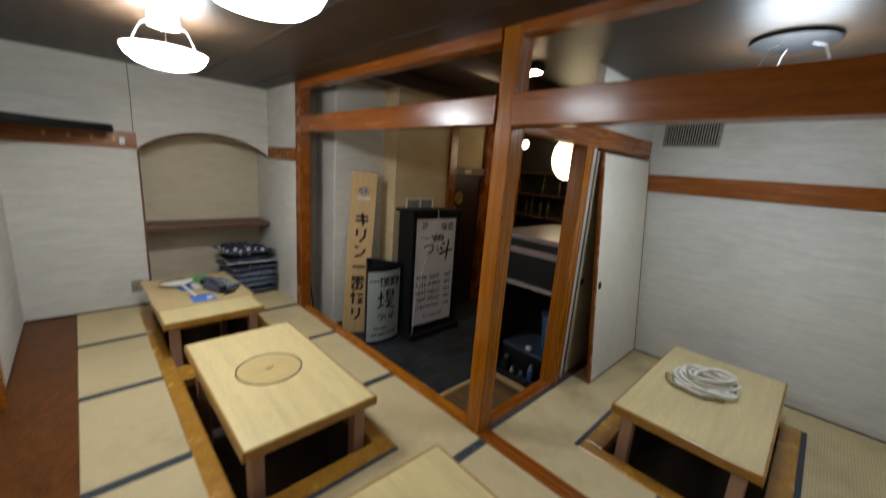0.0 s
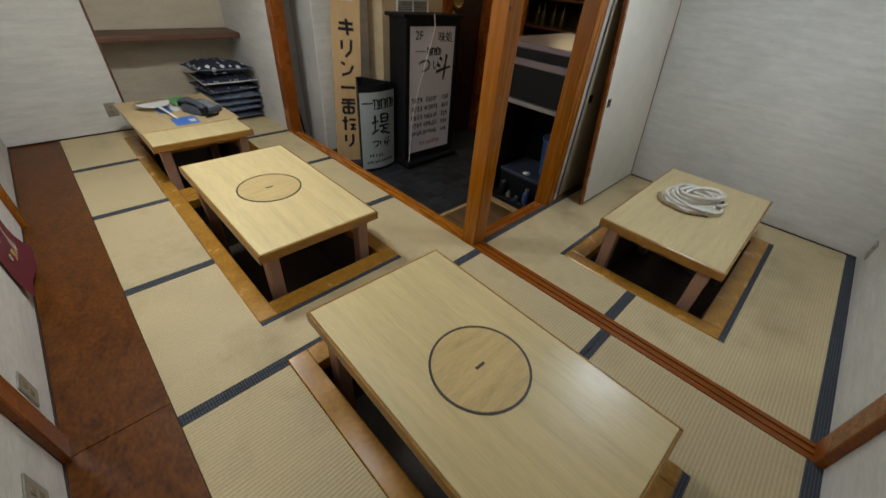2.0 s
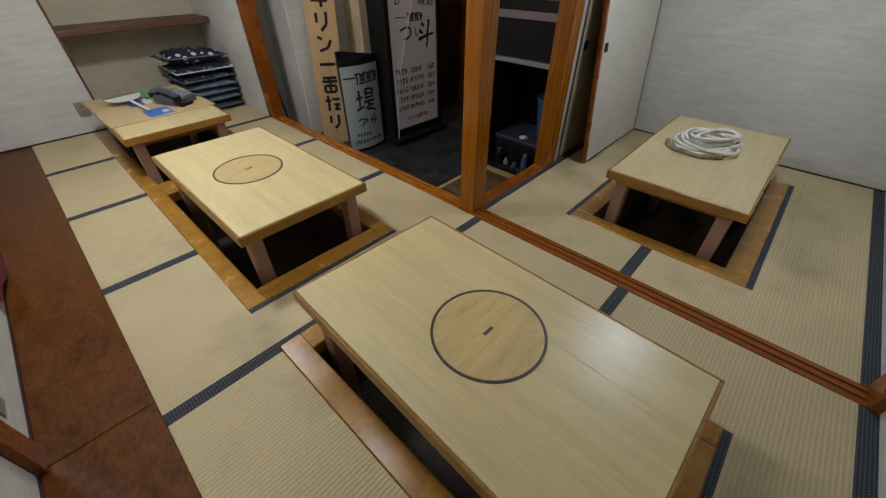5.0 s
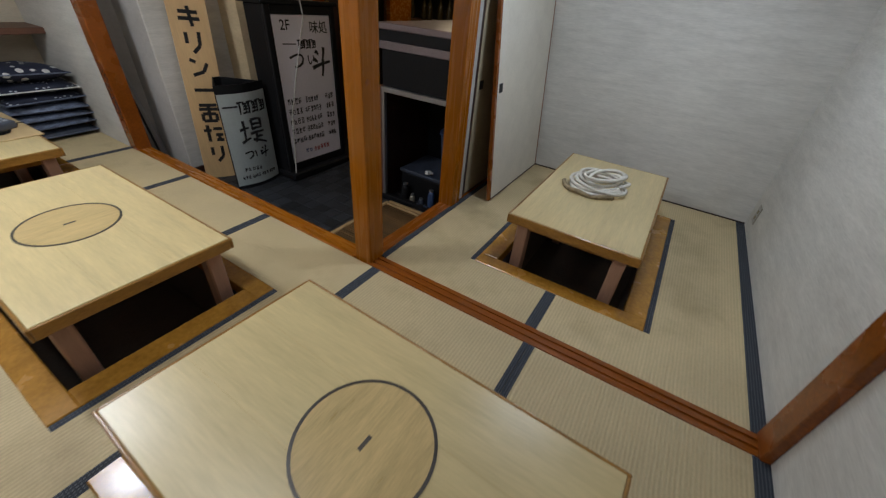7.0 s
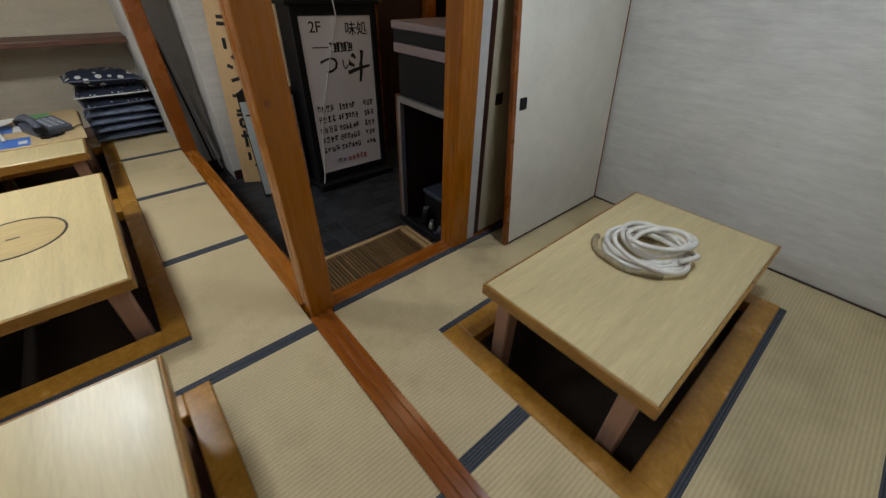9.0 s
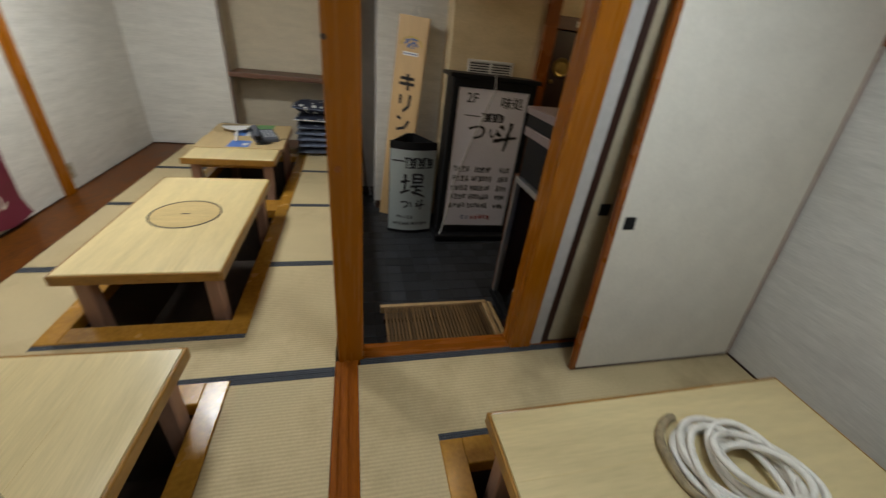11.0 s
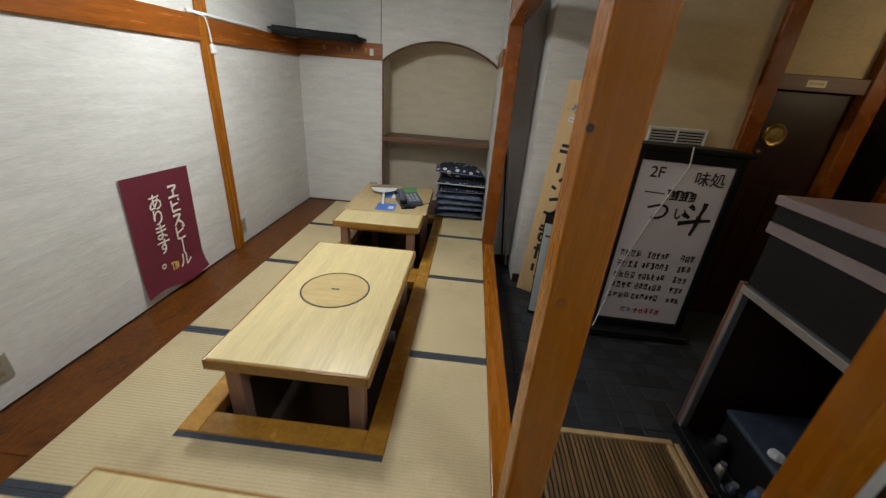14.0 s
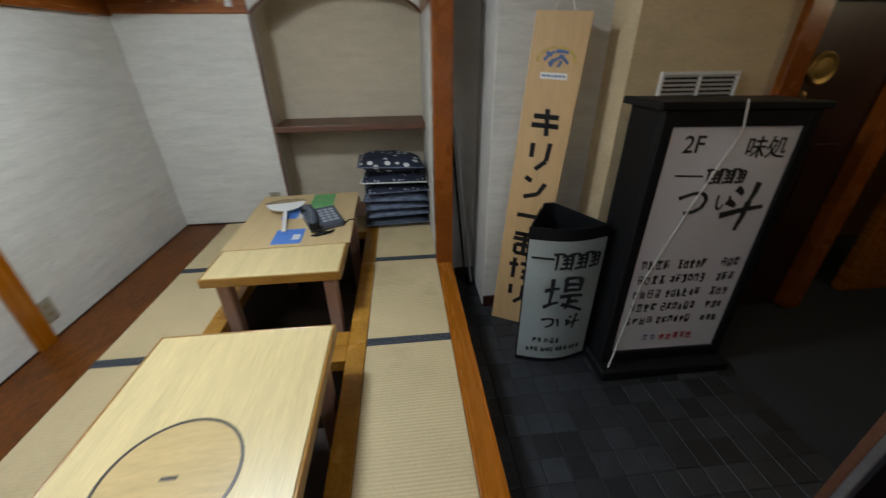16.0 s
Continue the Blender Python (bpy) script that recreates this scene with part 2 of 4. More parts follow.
# ---- building helpers ----
def bm_box(bm, x0, x1, y0, y1, z0, z1, bevel=0.0, seg=1):
    r = bmesh.ops.create_cube(bm, size=1.0)
    vs = r["verts"]
    for v in vs:
        v.co = Vector(((x0 + x1) / 2 + v.co.x * (x1 - x0), (y0 + y1) / 2 + v.co.y * (y1 - y0), (z0 + z1) / 2 + v.co.z * (z1 - z0)))
    if bevel:
        es = list({e for v in vs for e in v.link_edges})
        bmesh.ops.bevel(bm, geom=es, offset=bevel, segments=seg, profile=0.5, affect="EDGES")


def box(x0, x1, y0, y1, z0, z1, bevel=0.0, seg=1):
    bm = bmesh.new()
    bm_box(bm, x0, x1, y0, y1, z0, z1, bevel, seg)
    return bm


def cyl(r, z0, z1, seg=20, at=(0, 0), r2=None, caps=True):
    bm = bmesh.new()
    bmesh.ops.create_cone(bm, cap_ends=caps, segments=seg, radius1=r, radius2=r if r2 is None else r2, depth=z1 - z0)
    bmesh.ops.translate(bm, verts=bm.verts, vec=(at[0], at[1], (z0 + z1) / 2))
    return bm


def prism(pts, z0, z1):
    """Upright prism on a plan outline."""
    bm = bmesh.new()
    lo = [bm.verts.new((x, y, z0)) for x, y in pts]
    hi = [bm.verts.new((x, y, z1)) for x, y in pts]
    n = len(pts)
    bm.faces.new(lo[::-1])
    bm.faces.new(hi)
    for i in range(n):
        bm.faces.new((lo[i], lo[(i + 1) % n], hi[(i + 1) % n], hi[i]))
    return bm


def lathe(profile, seg=28, at=(0, 0, 0)):
    bm = bmesh.new()
    rings = [[bm.verts.new((at[0] + r * math.cos(2 * math.pi * i / seg), at[1] + r * math.sin(2 * math.pi * i / seg), at[2] + z)) for i in range(seg)] for r, z in profile]
    for a, b in zip(rings, rings[1:]):
        for i in range(seg):
            bm.faces.new((a[i], a[(i + 1) % seg], b[(i + 1) % seg], b[i]))
    bmesh.ops.recalc_face_normals(bm, faces=bm.faces)
    return bm


def tube(points, r, seg=8, closed=False):
    bm = bmesh.new()
    pts = [Vector(p) for p in points]
    rings = []
    for i, p in enumerate(pts):
        d = (pts[min(i + 1, len(pts) - 1)] - pts[max(i - 1, 0)]).normalized()
        a = d.orthogonal().normalized() if abs(d.z) > 0.9 else d.cross(Vector((0, 0, 1))).normalized()
        b = d.cross(a)
        rings.append([bm.verts.new(p + r * (math.cos(2 * math.pi * k / seg) * a + math.sin(2 * math.pi * k / seg) * b)) for k in range(seg)])
    for a, b in zip(rings, rings[1:]):
        for k in range(seg):
            bm.faces.new((a[k], a[(k + 1) % seg], b[(k + 1) % seg], b[k]))
    bm.faces.new(rings[0][::-1])
    bm.faces.new(rings[-1])
    bmesh.ops.recalc_face_normals(bm, faces=bm.faces)
    return bm


def mesh_of(name, bm, material, smooth=False):
    me = bpy.data.meshes.new(name)
    if smooth:
        for f in bm.faces:
            f.smooth = True
    bm.to_mesh(me)
    bm.free()
    me.materials.append(material)
    return me


def part(name, bm, material, parent, label="", smooth=False):
    ob = new(name, mesh_of(name, bm, material, smooth))
    if parent is not None:
        ob.parent = parent
    if label:
        ob["label"] = label
    if name in ("brush_mark", "menu_line", "emblem", "print"):
        ob["kind"] = "stuff"
    return ob


def thing(name, label, category, group="", at=None):
    ob = new(name)
    ob.empty_display_size = 0.1
    if at is not None:
        ob.matrix_basis = at
    return tagged(ob, label, category, group)


def solid(name, bm, material, label, category, group="", smooth=False):
    return tagged(part(name, bm, material, None, smooth=smooth), label, category, group)


def structure(name, bm, material, label, category):
    return tagged(part(name, bm, material, None), label, category, kind="structure")


def letters(text, size, material, parent, m, name="lettering"):
    """Raised print from the built-in font, laid in the plane of the pose m."""
    cu = bpy.data.curves.new(name, "FONT")
    cu.body, cu.size, cu.align_x, cu.align_y = text, size, "CENTER", "CENTER"
    cu.extrude, cu.resolution_u, cu.offset = 0.0004, 3, size * 0.01
    tmp = new("tmp", cu)
    me = bpy.data.meshes.new_from_object(tmp.evaluated_get(bpy.context.evaluated_depsgraph_get()))
    bpy.data.objects.remove(tmp)
    me.materials.clear()
    me.materials.append(material)
    ob = new(name, me)
    ob.parent = parent
    ob.matrix_basis = m
    return ob


def glyphs(rng, w, h, n):
    """A line of n small characters too fine to read, as crossed bars in the xz plane."""
    bm = bmesh.new()
    p = w / n
    for i in range(n):
        c, k = -w / 2 + (i + 0.5) * p, p * 0.4
        for z in rng.sample((-0.42, -0.2, 0.05, 0.25, 0.42), rng.choice((2, 3, 3))):
            l = k * rng.uniform(0.6, 1.0)
            bm_box(bm, c - l, c + l, -0.0004, 0.0004, h * (z - 0.07), h * (z + 0.07))
        for x in rng.sample((-0.75, -0.3, 0.1, 0.6), 2):
            bm_box(bm, c + k * x - 0.0028, c + k * x + 0.0028, -0.0005, 0.0005, -h * rng.uniform(0.2, 0.5), h * rng.uniform(0.2, 0.5))
    return bm


def ink_strokes(strokes, scale, half):
    """Plain tapering ink strokes from pairs of points in the xz plane."""
    bm = bmesh.new()
    for k, (x0, z0, x1, z1) in enumerate(strokes):
        a, b = Vector((x0, 0, z0)) * scale, Vector((x1, 0, z1)) * scale
        n = Vector((-(b - a).z, 0, (b - a).x)).normalized() * half
        m = (a + b) / 2 + n * 0.3
        ring = (a + n, m + n * 0.8, b + n * 0.6, b - n * 0.6, m - n * 0.8, a - n)
        front = [bm.verts.new(p + Vector((0, -0.0006 - 0.00007 * k, 0))) for p in ring]
        back = [bm.verts.new(p + Vector((0, 0.0002, 0))) for p in ring]
        bm.faces.new(front)
        for q in range(6):
            bm.faces.new((front[q], back[q], back[(q + 1) % 6], front[(q + 1) % 6]))
    bmesh.ops.recalc_face_normals(bm, faces=bm.faces)
    return bm


# loose brush characters of the shop name, as unit strokes
MARK_HOUSE = [(-.5, .42, .1, .45), (-.3, .5, -.32, -.5), (-.05, .3, .5, .34), (.0, .1, .45, .12), (-.02, -.12, .46, -.1), (.2, .3, .2, -.45), (-.1, -.42, .5, -.38), (.46, .3, .44, -.4)]
MARK_DIPPER = [(-.3, .42, -.12, .28), (-.45, .12, -.2, .0), (-.5, -.22, .5, -.02), (.18, .55, .1, .1), (.1, .1, .0, -.6)]
MARK_BANK = [(-.5, .15, -.12, .2), (-.32, .5, -.34, -.3), (-.5, -.36, -.1, -.22), (.0, .48, .4, .5), (.0, .3, .4, .3), (.0, .12, .4, .14), (.02, .48, .02, .12), (.4, .5, .4, .12), (-.08, -.06, .5, -.02), (.18, .0, .1, -.45), (.2, -.22, .42, -.22), (-.02, -.3, .55, -.5)]


def bars(rng, w, h, rows, cols):
    """Small print too fine to read: rows of short bars in the xz plane."""
    bm = bmesh.new()
    for r in range(rows):
        z = h / 2 - (r + 0.5) * h / rows
        x = -w / 2
        while x < w / 2 - 0.004:
            l = rng.uniform(0.5, 1.4) * w / cols
            bm_box(bm, x, min(w / 2, x + l * 0.75), -0.0004, 0.0004, z - h / rows * 0.28, z + h / rows * 0.28)
            x += l
    return bm


# ---- plan ----
WX, EX, SY, NY = -2.12, 1.97, -1.83, 3.33     # inner faces of the outer walls
CEIL = 2.235                                   # ceiling over the mats
GZ = -0.29                                     # entrance floor
SILL = -0.10                                   # west face of the sill line

# ---- large structure ----
structure("wall_west", box(WX - 0.12, WX, SY - 0.12, NY + 0.45, -0.5, CEIL + 0.3), M_WALL, "off-white textured papered wall with wooden rail", "wall")
structure("wall_south", box(WX, EX, SY - 0.12, SY, -0.5, CEIL + 0.3), M_WALL, "off-white textured papered wall behind the mats", "wall")
structure("wall_east", box(EX, EX + 0.12, SY - 0.12, 0.11, -0.5, CEIL + 0.3), M_WALL, "off-white textured papered wall with wooden rail", "wall")


def arch_wall():
    """North wall with an arched niche opening."""
    bm = bmesh.new()
    bm_box(bm, WX, -1.255, NY, NY + 0.1, -0.1, CEIL)
    x0, x1, zs, rise, n = -1.255, SILL, 1.508, 0.195, 20
    for i in range(n):
        a, b = i / n, (i + 1) / n
        xa, xb = x0 + (x1 - x0) * a, x0 + (x1 - x0) * b
        za, zb = (zs + rise * (1 - (2 * u - 1) ** 2) ** 0.85 if 0 < u < 1 else zs for u in (a, b))
        vs = [bm.verts.new(c) for c in ((xa, NY, za), (xb, NY, zb), (xb, NY, CEIL), (xa, NY, CEIL), (xa, NY + 0.1, za), (xb, NY + 0.1, zb), (xb, NY + 0.1, CEIL), (xa, NY + 0.1, CEIL))]
        for f in ((0, 1, 2, 3), (5, 4, 7, 6), (4, 5, 1, 0), (3, 2, 6, 7)):
            bm.faces.new([vs[k] for k in f])
    return bm


structure("wall_north", arch_wall(), M_WALL, "off-white papered wall with an arched niche", "wall")
bm = bmesh.new()
bm_box(bm, -1.355, SILL, NY + 0.38, NY + 0.45, -0.1, CEIL)
bm_box(bm, -1.355, -1.262, NY + 0.1, NY + 0.38, -0.1, CEIL)
bm_box(bm, -1.262, SILL, NY + 0.1, NY + 0.38, 1.85, CEIL)
structure("niche_wall", bm, M_NICHE, "beige plaster back of the arched niche", "wall")
structure("niche_floor", box(-1.262, SILL, NY, NY + 0.38, -0.1, -0.002), M_SHELF, "dark wooden floor of the niche", "floor")
structure("wall_wing", box(SILL, 0.0, 2.57, NY + 0.45, GZ - 0.1, CEIL), M_WALL, "off-white papered wing wall beside the niche", "wall")
# arch trim
pts = []
for i in range(25):
    u = i / 24
    pts.append((-1.25 + 1.145 * u, NY - 0.004, 1.506 + (0.195 * (1 - (2 * u - 1) ** 2) ** 0.85 if 0 < u < 1 else 0)))
structure("trim_arch", tube(pts, 0.011, 6), M_SHELF, "thin dark wooden trim round the arch", "trim")
structure("trim_jamb", box(-1.262, -1.245, NY - 0.008, NY, 0, 1.503), M_SHELF, "thin wooden trim on the niche edge", "trim")

ceil_bm = bmesh.new()
bm_box(ceil_bm, WX, SILL, SY, NY, CEIL, CEIL + 0.05)
x = WX
while x < SILL:
    bm_box(ceil_bm, x - 0.004, x + 0.004, SY, NY, CEIL - 0.004, CEIL)
    x += 0.455
structure("ceiling_main", ceil_bm, M_CEIL, "dark brown wood-grain board ceiling", "ceiling")
structure("ceiling_side", box(SILL, EX, SY, 0.0, CEIL + 0.03, CEIL + 0.08), M_CEIL, "dark brown wood-grain board ceiling", "ceiling")
structure("ceiling_entrance", box(0.0, 4.2, 0.0, 3.2, CEIL + 0.09, CEIL + 0.14), M_CEIL, "dark brown entrance ceiling", "ceiling")

# ---- wooden frame of the room ----
structure("post_main", box(-0.088, 0.026, 0.0, 0.104, GZ, CEIL + 0.03, 0.006, 2), M_POST, "varnished reddish-brown corner post with knots", "post")
structure("post_niche", box(SILL - 0.006, 0.006, 2.465, 2.57, GZ, CEIL + 0.03, 0.006, 2), M_BEAM, "varnished dark reddish-brown post", "post")
structure("post_door", box(0.757, 0.868, -0.004, 0.105, GZ, 1.755, 0.006, 2), M_POST, "varnished reddish-brown door post", "post")
structure("post_south", box(SILL - 0.01, 0.01, SY, SY + 0.035, 0, CEIL, 0.004), M_BEAM, "dark varnished wall post", "post")
structure("post_west_near", box(WX, WX + 0.025, 0.03, 0.135, 0.0, CEIL, 0.004), M_BEAM, "varnished wall post on papered wall", "post")
structure("post_west_far", box(WX, WX + 0.025, 1.845, 1.945, 0.0, CEIL, 0.004), M_POST, "varnished wall post on papered wall", "post")
structure("beam_entrance", box(SILL - 0.004, 0.004, 0.105, 2.465, 1.78, 1.925, 0.006, 2), M_BEAM_Y, "glossy reddish-brown tie beam", "beam")
structure("beam_ceiling", box(SILL, 0.0, 0.105, 2.465, 2.17, CEIL + 0.03, 0.005), M_BEAM_Y, "reddish-brown beam under the ceiling", "beam")
structure("beam_ceiling_south", box(SILL, 0.0, SY, 0.0, 2.19, CEIL + 0.03, 0.005), M_BEAM_Y, "reddish-brown beam under the ceiling", "beam")
structure("lintel_track", box(SILL - 0.008, 0.004, SY + 0.035, 0.0, 1.77, 1.925, 0.006, 2), M_BEAM_Y, "glossy reddish-brown sliding-door lintel", "beam")
structure("lintel_cross", box(0.028, EX, 0.0, 0.1, 1.755, 1.895, 0.006, 2), M_BEAM_X, "reddish-brown lintel over the sliding doors", "beam")
structure("wall_over_door", box(0.9, EX, 0.02, 0.08, 1.895, CEIL + 0.1), M_WALL, "white plaster over the sliding-door lintel", "wall")
structure("trim_strip", box(0.868, 0.932, 0.01, 0.09, 0.0, 1.755), M_GREYW, "narrow pale plaster strip beside the door post", "trim")


def rail(name, x0, x1, y0, y1, z0, z1, m):
    structure(name, box(x0, x1, y0, y1, z0, z1, 0.004), m, "varnished brown wooden wall rail", "trim")


rail("rail_west_a", WX, WX + 0.022, SY, 0.03, 1.49, 1.635, M_BEAM_Y)
rail("rail_west_b", WX, WX + 0.022, 0.135, 1.845, 1.49, 1.635, M_BEAM_Y)
rail("rail_west_c", WX, WX + 0.022, 1.945, NY, 1.49, 1.635, M_BEAM_Y)
rail("rail_north", WX + 0.022, -1.258, NY - 0.022, NY, 1.505, 1.65, M_BEAM_X)
rail("rail_wing", SILL - 0.02, SILL, 2.57, NY - 0.05, 1.505, 1.63, M_BEAM_Y)
rail("rail_east", EX - 0.022, EX, SY, 0.0, 1.478, 1.622, M_BEAM_Y)
rail("rail_south", WX + 0.022, SILL - 0.01, SY, SY + 0.022, 1.49, 1.635, M_BEAM_X)
rail("rail_south_side", 0.01, EX - 0.022, SY, SY + 0.022, 1.478, 1.622, M_BEAM_X)

# contact shadow where walls meet the floor, built as thin dark strips
for nm, a in (("shadow_line_east", (EX - 0.006, EX, SY, -0.01, 0.0, 0.010)), ("shadow_line_north", (WX, -1.262, NY - 0.006, NY, 0.0, 0.012)), ("shadow_line_west", (WX, WX + 0.006, SY, NY, 0.0, 0.009))):
    structure(nm, box(*a), M_DARK, "thin dark strip standing for the contact shadow at the wall foot", "baseboard")
part("knot", lathe([(0.001, 0.0), (0.008, 0.0006), (0.009, -0.001)], 12), M_DARK, bpy.data.objects["post_main"], "small dark knot").matrix_basis = pose(-0.08, -0.0005, 1.31, 90)
part("knot", lathe([(0.001, 0.0), (0.012, 0.0006), (0.013, -0.001)], 12), M_BEAM, bpy.data.objects["post_main"], "brown knot").matrix_basis = pose(-0.055, -0.0005, 0.92, 90)

# floor edges and tracks
bm = bmesh.new()
bm_box(bm, WX, -1.80, SY, 0.048, -0.06, 0.0, 0.002)
bm_box(bm, WX, -1.80, 0.050, NY, -0.06, 0.0, 0.002)
structure("plank_floor", bm, M_PLANK, "polished burl-grained red-brown floor plank along the wall", "floor")


def grooved(name, x0, x1, y0, y1, along_y, label, m, deep=0.06):
    bm = bmesh.new()
    if along_y:
        w = x1 - x0
        for a, b, z in ((0, 0.22, 0.004), (0.22, 0.38, -0.004), (0.38, 0.60, 0.004), (0.60, 0.76, -0.004), (0.76, 1, 0.004)):
            bm_box(bm, x0 + a * w, x0 + b * w, y0, y1, -deep, z)
    else:
        w = y1 - y0
        for a, b, z in ((0, 0.3, 0.004), (0.3, 0.42, -0.004), (0.42, 0.62, 0.004), (0.62, 0.74, -0.004), (0.74, 1, 0.004)):
            bm_box(bm, x0, x1, y0 + a * w, y0 + b * w, -deep, z)
    structure(name, bm, m, label, "sill")


grooved("sill_track", SILL, 0.0, SY, -0.001, True, "worn red-brown sliding-door sill with two grooves", M_BEAM_Y)
structure("sill_entrance", box(SILL, 0.0, 0.105, 2.465, GZ - 0.02, 0.004, 0.006, 2), M_SILL, "orange-brown varnished step sill at the entrance", "sill")
structure("sill_cross", box(0.028, EX, 0.005, 0.1, -0.1, 0.004, 0.004), M_BEAM_X, "orange-brown sill under the sliding doors", "sill")
structure("riser", box(0.005, EX, 0.03, 0.085, GZ - 0.05, -0.1), M_DARK, "dark wooden riser under the sill", "trim")

# under floor, below the mats, with openings for the foot wells
UNDER = [(-1.80, -1.38, SY, NY), (-0.524, SILL, SY, NY), (-1.38, -0.524, -0.05, 0.23), (-1.38, -0.524, SY, -1.45), (-1.38, -0.524, 3.10, NY),
         (0.0, 0.30, SY, 0.0), (1.66, EX, SY, 0.0), (0.30, 1.66, -0.442, 0.0), (0.30, 1.66, SY, -1.356)]
bm = bmesh.new()
for a in UNDER:
    bm_box(bm, *a, -0.09, -0.052)
structure("floor_base", bm, M_DARK, "dark timber floor under the mats", "floor")
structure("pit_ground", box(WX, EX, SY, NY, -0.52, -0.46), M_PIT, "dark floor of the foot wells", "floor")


# ---- tatami ----
def tatami(x0, x1, y0, y1, cross=False, edges=()):
    """A mat with cloth borders on the named sides."""
    t = thing("tatami_mat", "worn straw tatami mat with dark blue cloth borders", "tatami mat", "tatami mats on the floor", pose((x0 + x1) / 2, (y0 + y1) / 2, -0.052))
    cx, cy, w = (x0 + x1) / 2, (y0 + y1) / 2, 0.028
    g = 0.0015
    part("surface", box(x0 + g - cx, x1 - g - cx, y0 + g - cy, y1 - g - cy, 0.0, 0.052, 0.002), M_TATAMI_Y if cross else M_TATAMI_X, t)
    for e in edges:
        a = {"s": (x0, x1, y0, y0 + (0.055 if y0 < -1.8 else w)), "n": (x0, x1, y1 - w, y1), "w": (x0, x0 + w, y0, y1), "e": (x1 - w, x1, y0, y1)}[e]
        part("border", box(a[0] + g - cx, a[1] - g - cx, a[2] + g - cy, a[3] - g - cy, 0.045, 0.0535, 0.0006), M_HERI, t, "dark blue woven cloth border")


def cut_mat(x0, x1, y0, y1, px0, px1, cut, north, borders):
    """A mat cut round a foot well, open to the north or to the south."""
    t = thing("tatami_mat", "worn straw tatami mat cut round the foot well", "tatami mat", "tatami mats on the floor", pose((x0 + x1) / 2, (y0 + y1) / 2, -0.052))
    cx, cy, g = (x0 + x1) / 2, (y0 + y1) / 2, 0.0015
    x0, x1, y0, y1 = x0 + g, x1 - g, y0 + g, y1 - g
    if north:
        pts = [(x0, y0), (x1, y0), (x1, y1), (px1, y1), (px1, cut), (px0, cut), (px0, y1), (x0, y1)]
    else:
        pts = [(x0, y0), (px0, y0), (px0, cut), (px1, cut), (px1, y0), (x1, y0), (x1, y1), (x0, y1)]
    part("surface", prism([(x - cx, y - cy) for x, y in pts], 0.0, 0.052), M_TATAMI_X, t)
    for a, b, c, d in borders:
        part("border", box(a + g - cx, b - g - cx, c - cy, d - cy, 0.045, 0.0535, 0.0006), M_HERI, t, "dark blue woven cloth border")


W0, P0, P1, HB = -1.80, -1.38, -0.524, 0.028
BANDS = [SY, -0.935, -0.057, 0.843, 1.732, 2.562, NY]
for i in (1, 3, 4):
    for xa, xb in ((W0, P0), (P1, SILL)):
        tatami(xa, xb, BANDS[i], BANDS[i + 1], False, "sn")
cut_mat(W0, SILL, SY, BANDS[1], P0, P1, -1.45, True, [(W0, SILL, SY, SY + 0.055), (P0, P1, -1.45 - HB, -1.45), (W0, P0, BANDS[1] - HB, BANDS[1]), (P1, SILL, BANDS[1] - HB, BANDS[1])])
cut_mat(W0, SILL, BANDS[2], BANDS[3], P0, P1, 0.227, True, [(W0, SILL, BANDS[2], BANDS[2] + HB), (P0, P1, 0.227 - HB, 0.227), (W0, P0, BANDS[3] - HB, BANDS[3]), (P1, SILL, BANDS[3] - HB, BANDS[3])])
cut_mat(W0, SILL, BANDS[5], NY, P0, P1, 3.12, False, [(W0, P0, BANDS[5], BANDS[5] + HB), (P1, SILL, BANDS[5], BANDS[5] + HB)])
cut_mat(0.0, EX, SY, -0.90, 0.30, 1.66, -1.356, True, [(0.0, EX, SY, SY + 0.055), (0.30, 1.66, -1.356 - HB, -1.356), (0.0, 0.30, -0.90 - HB, -0.90)])
cut_mat(0.0, EX, -0.90, -0.03, 0.30, 1.66, -0.442, False, [(0.0, 0.30, -0.90, -0.90 + HB), (0.30, 1.66, -0.442, -0.442 + HB)])
structure("trim_border", box(0.01, EX, -0.03, 0.004, -0.06, 0.002), M_HERI, "dark cloth edging along the sill", "trim")


# ---- foot wells ----
def pit(x0, x1, y0, y1, w=0.09):
    t = thing("foot_well", "sunken foot well with a glossy honey-brown wooden rim", "foot well", "foot wells under the tables", pose((x0 + x1) / 2, (y0 + y1) / 2, -0.46))
    cx, cy = (x0 + x1) / 2, (y0 + y1) / 2
    for a in ((x0, x0 + w, y0, y1), (x1 - w, x1, y0, y1), (x0 + w, x1 - w, y0, y0 + w + 0.015), (x0 + w, x1 - w, y1 - w - 0.015, y1)):
        part("rim", box(a[0] - cx, a[1] - cx, a[2] - cy, a[3] - cy, 0.40, 0.466, 0.004), M_PITRIM, t)
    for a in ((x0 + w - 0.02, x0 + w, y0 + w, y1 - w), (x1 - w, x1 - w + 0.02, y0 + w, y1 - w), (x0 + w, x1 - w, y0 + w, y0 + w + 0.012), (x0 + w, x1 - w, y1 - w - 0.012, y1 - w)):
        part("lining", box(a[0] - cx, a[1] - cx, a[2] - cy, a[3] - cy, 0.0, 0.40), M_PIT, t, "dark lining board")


pit(-1.38, -0.524, 0.227, 1.72)
pit(-1.38, -0.524, 1.72, 3.12)
pit(-1.38, -0.524, -1.45, -0.057)
pit(0.30, 1.66, -1.356, -0.442)


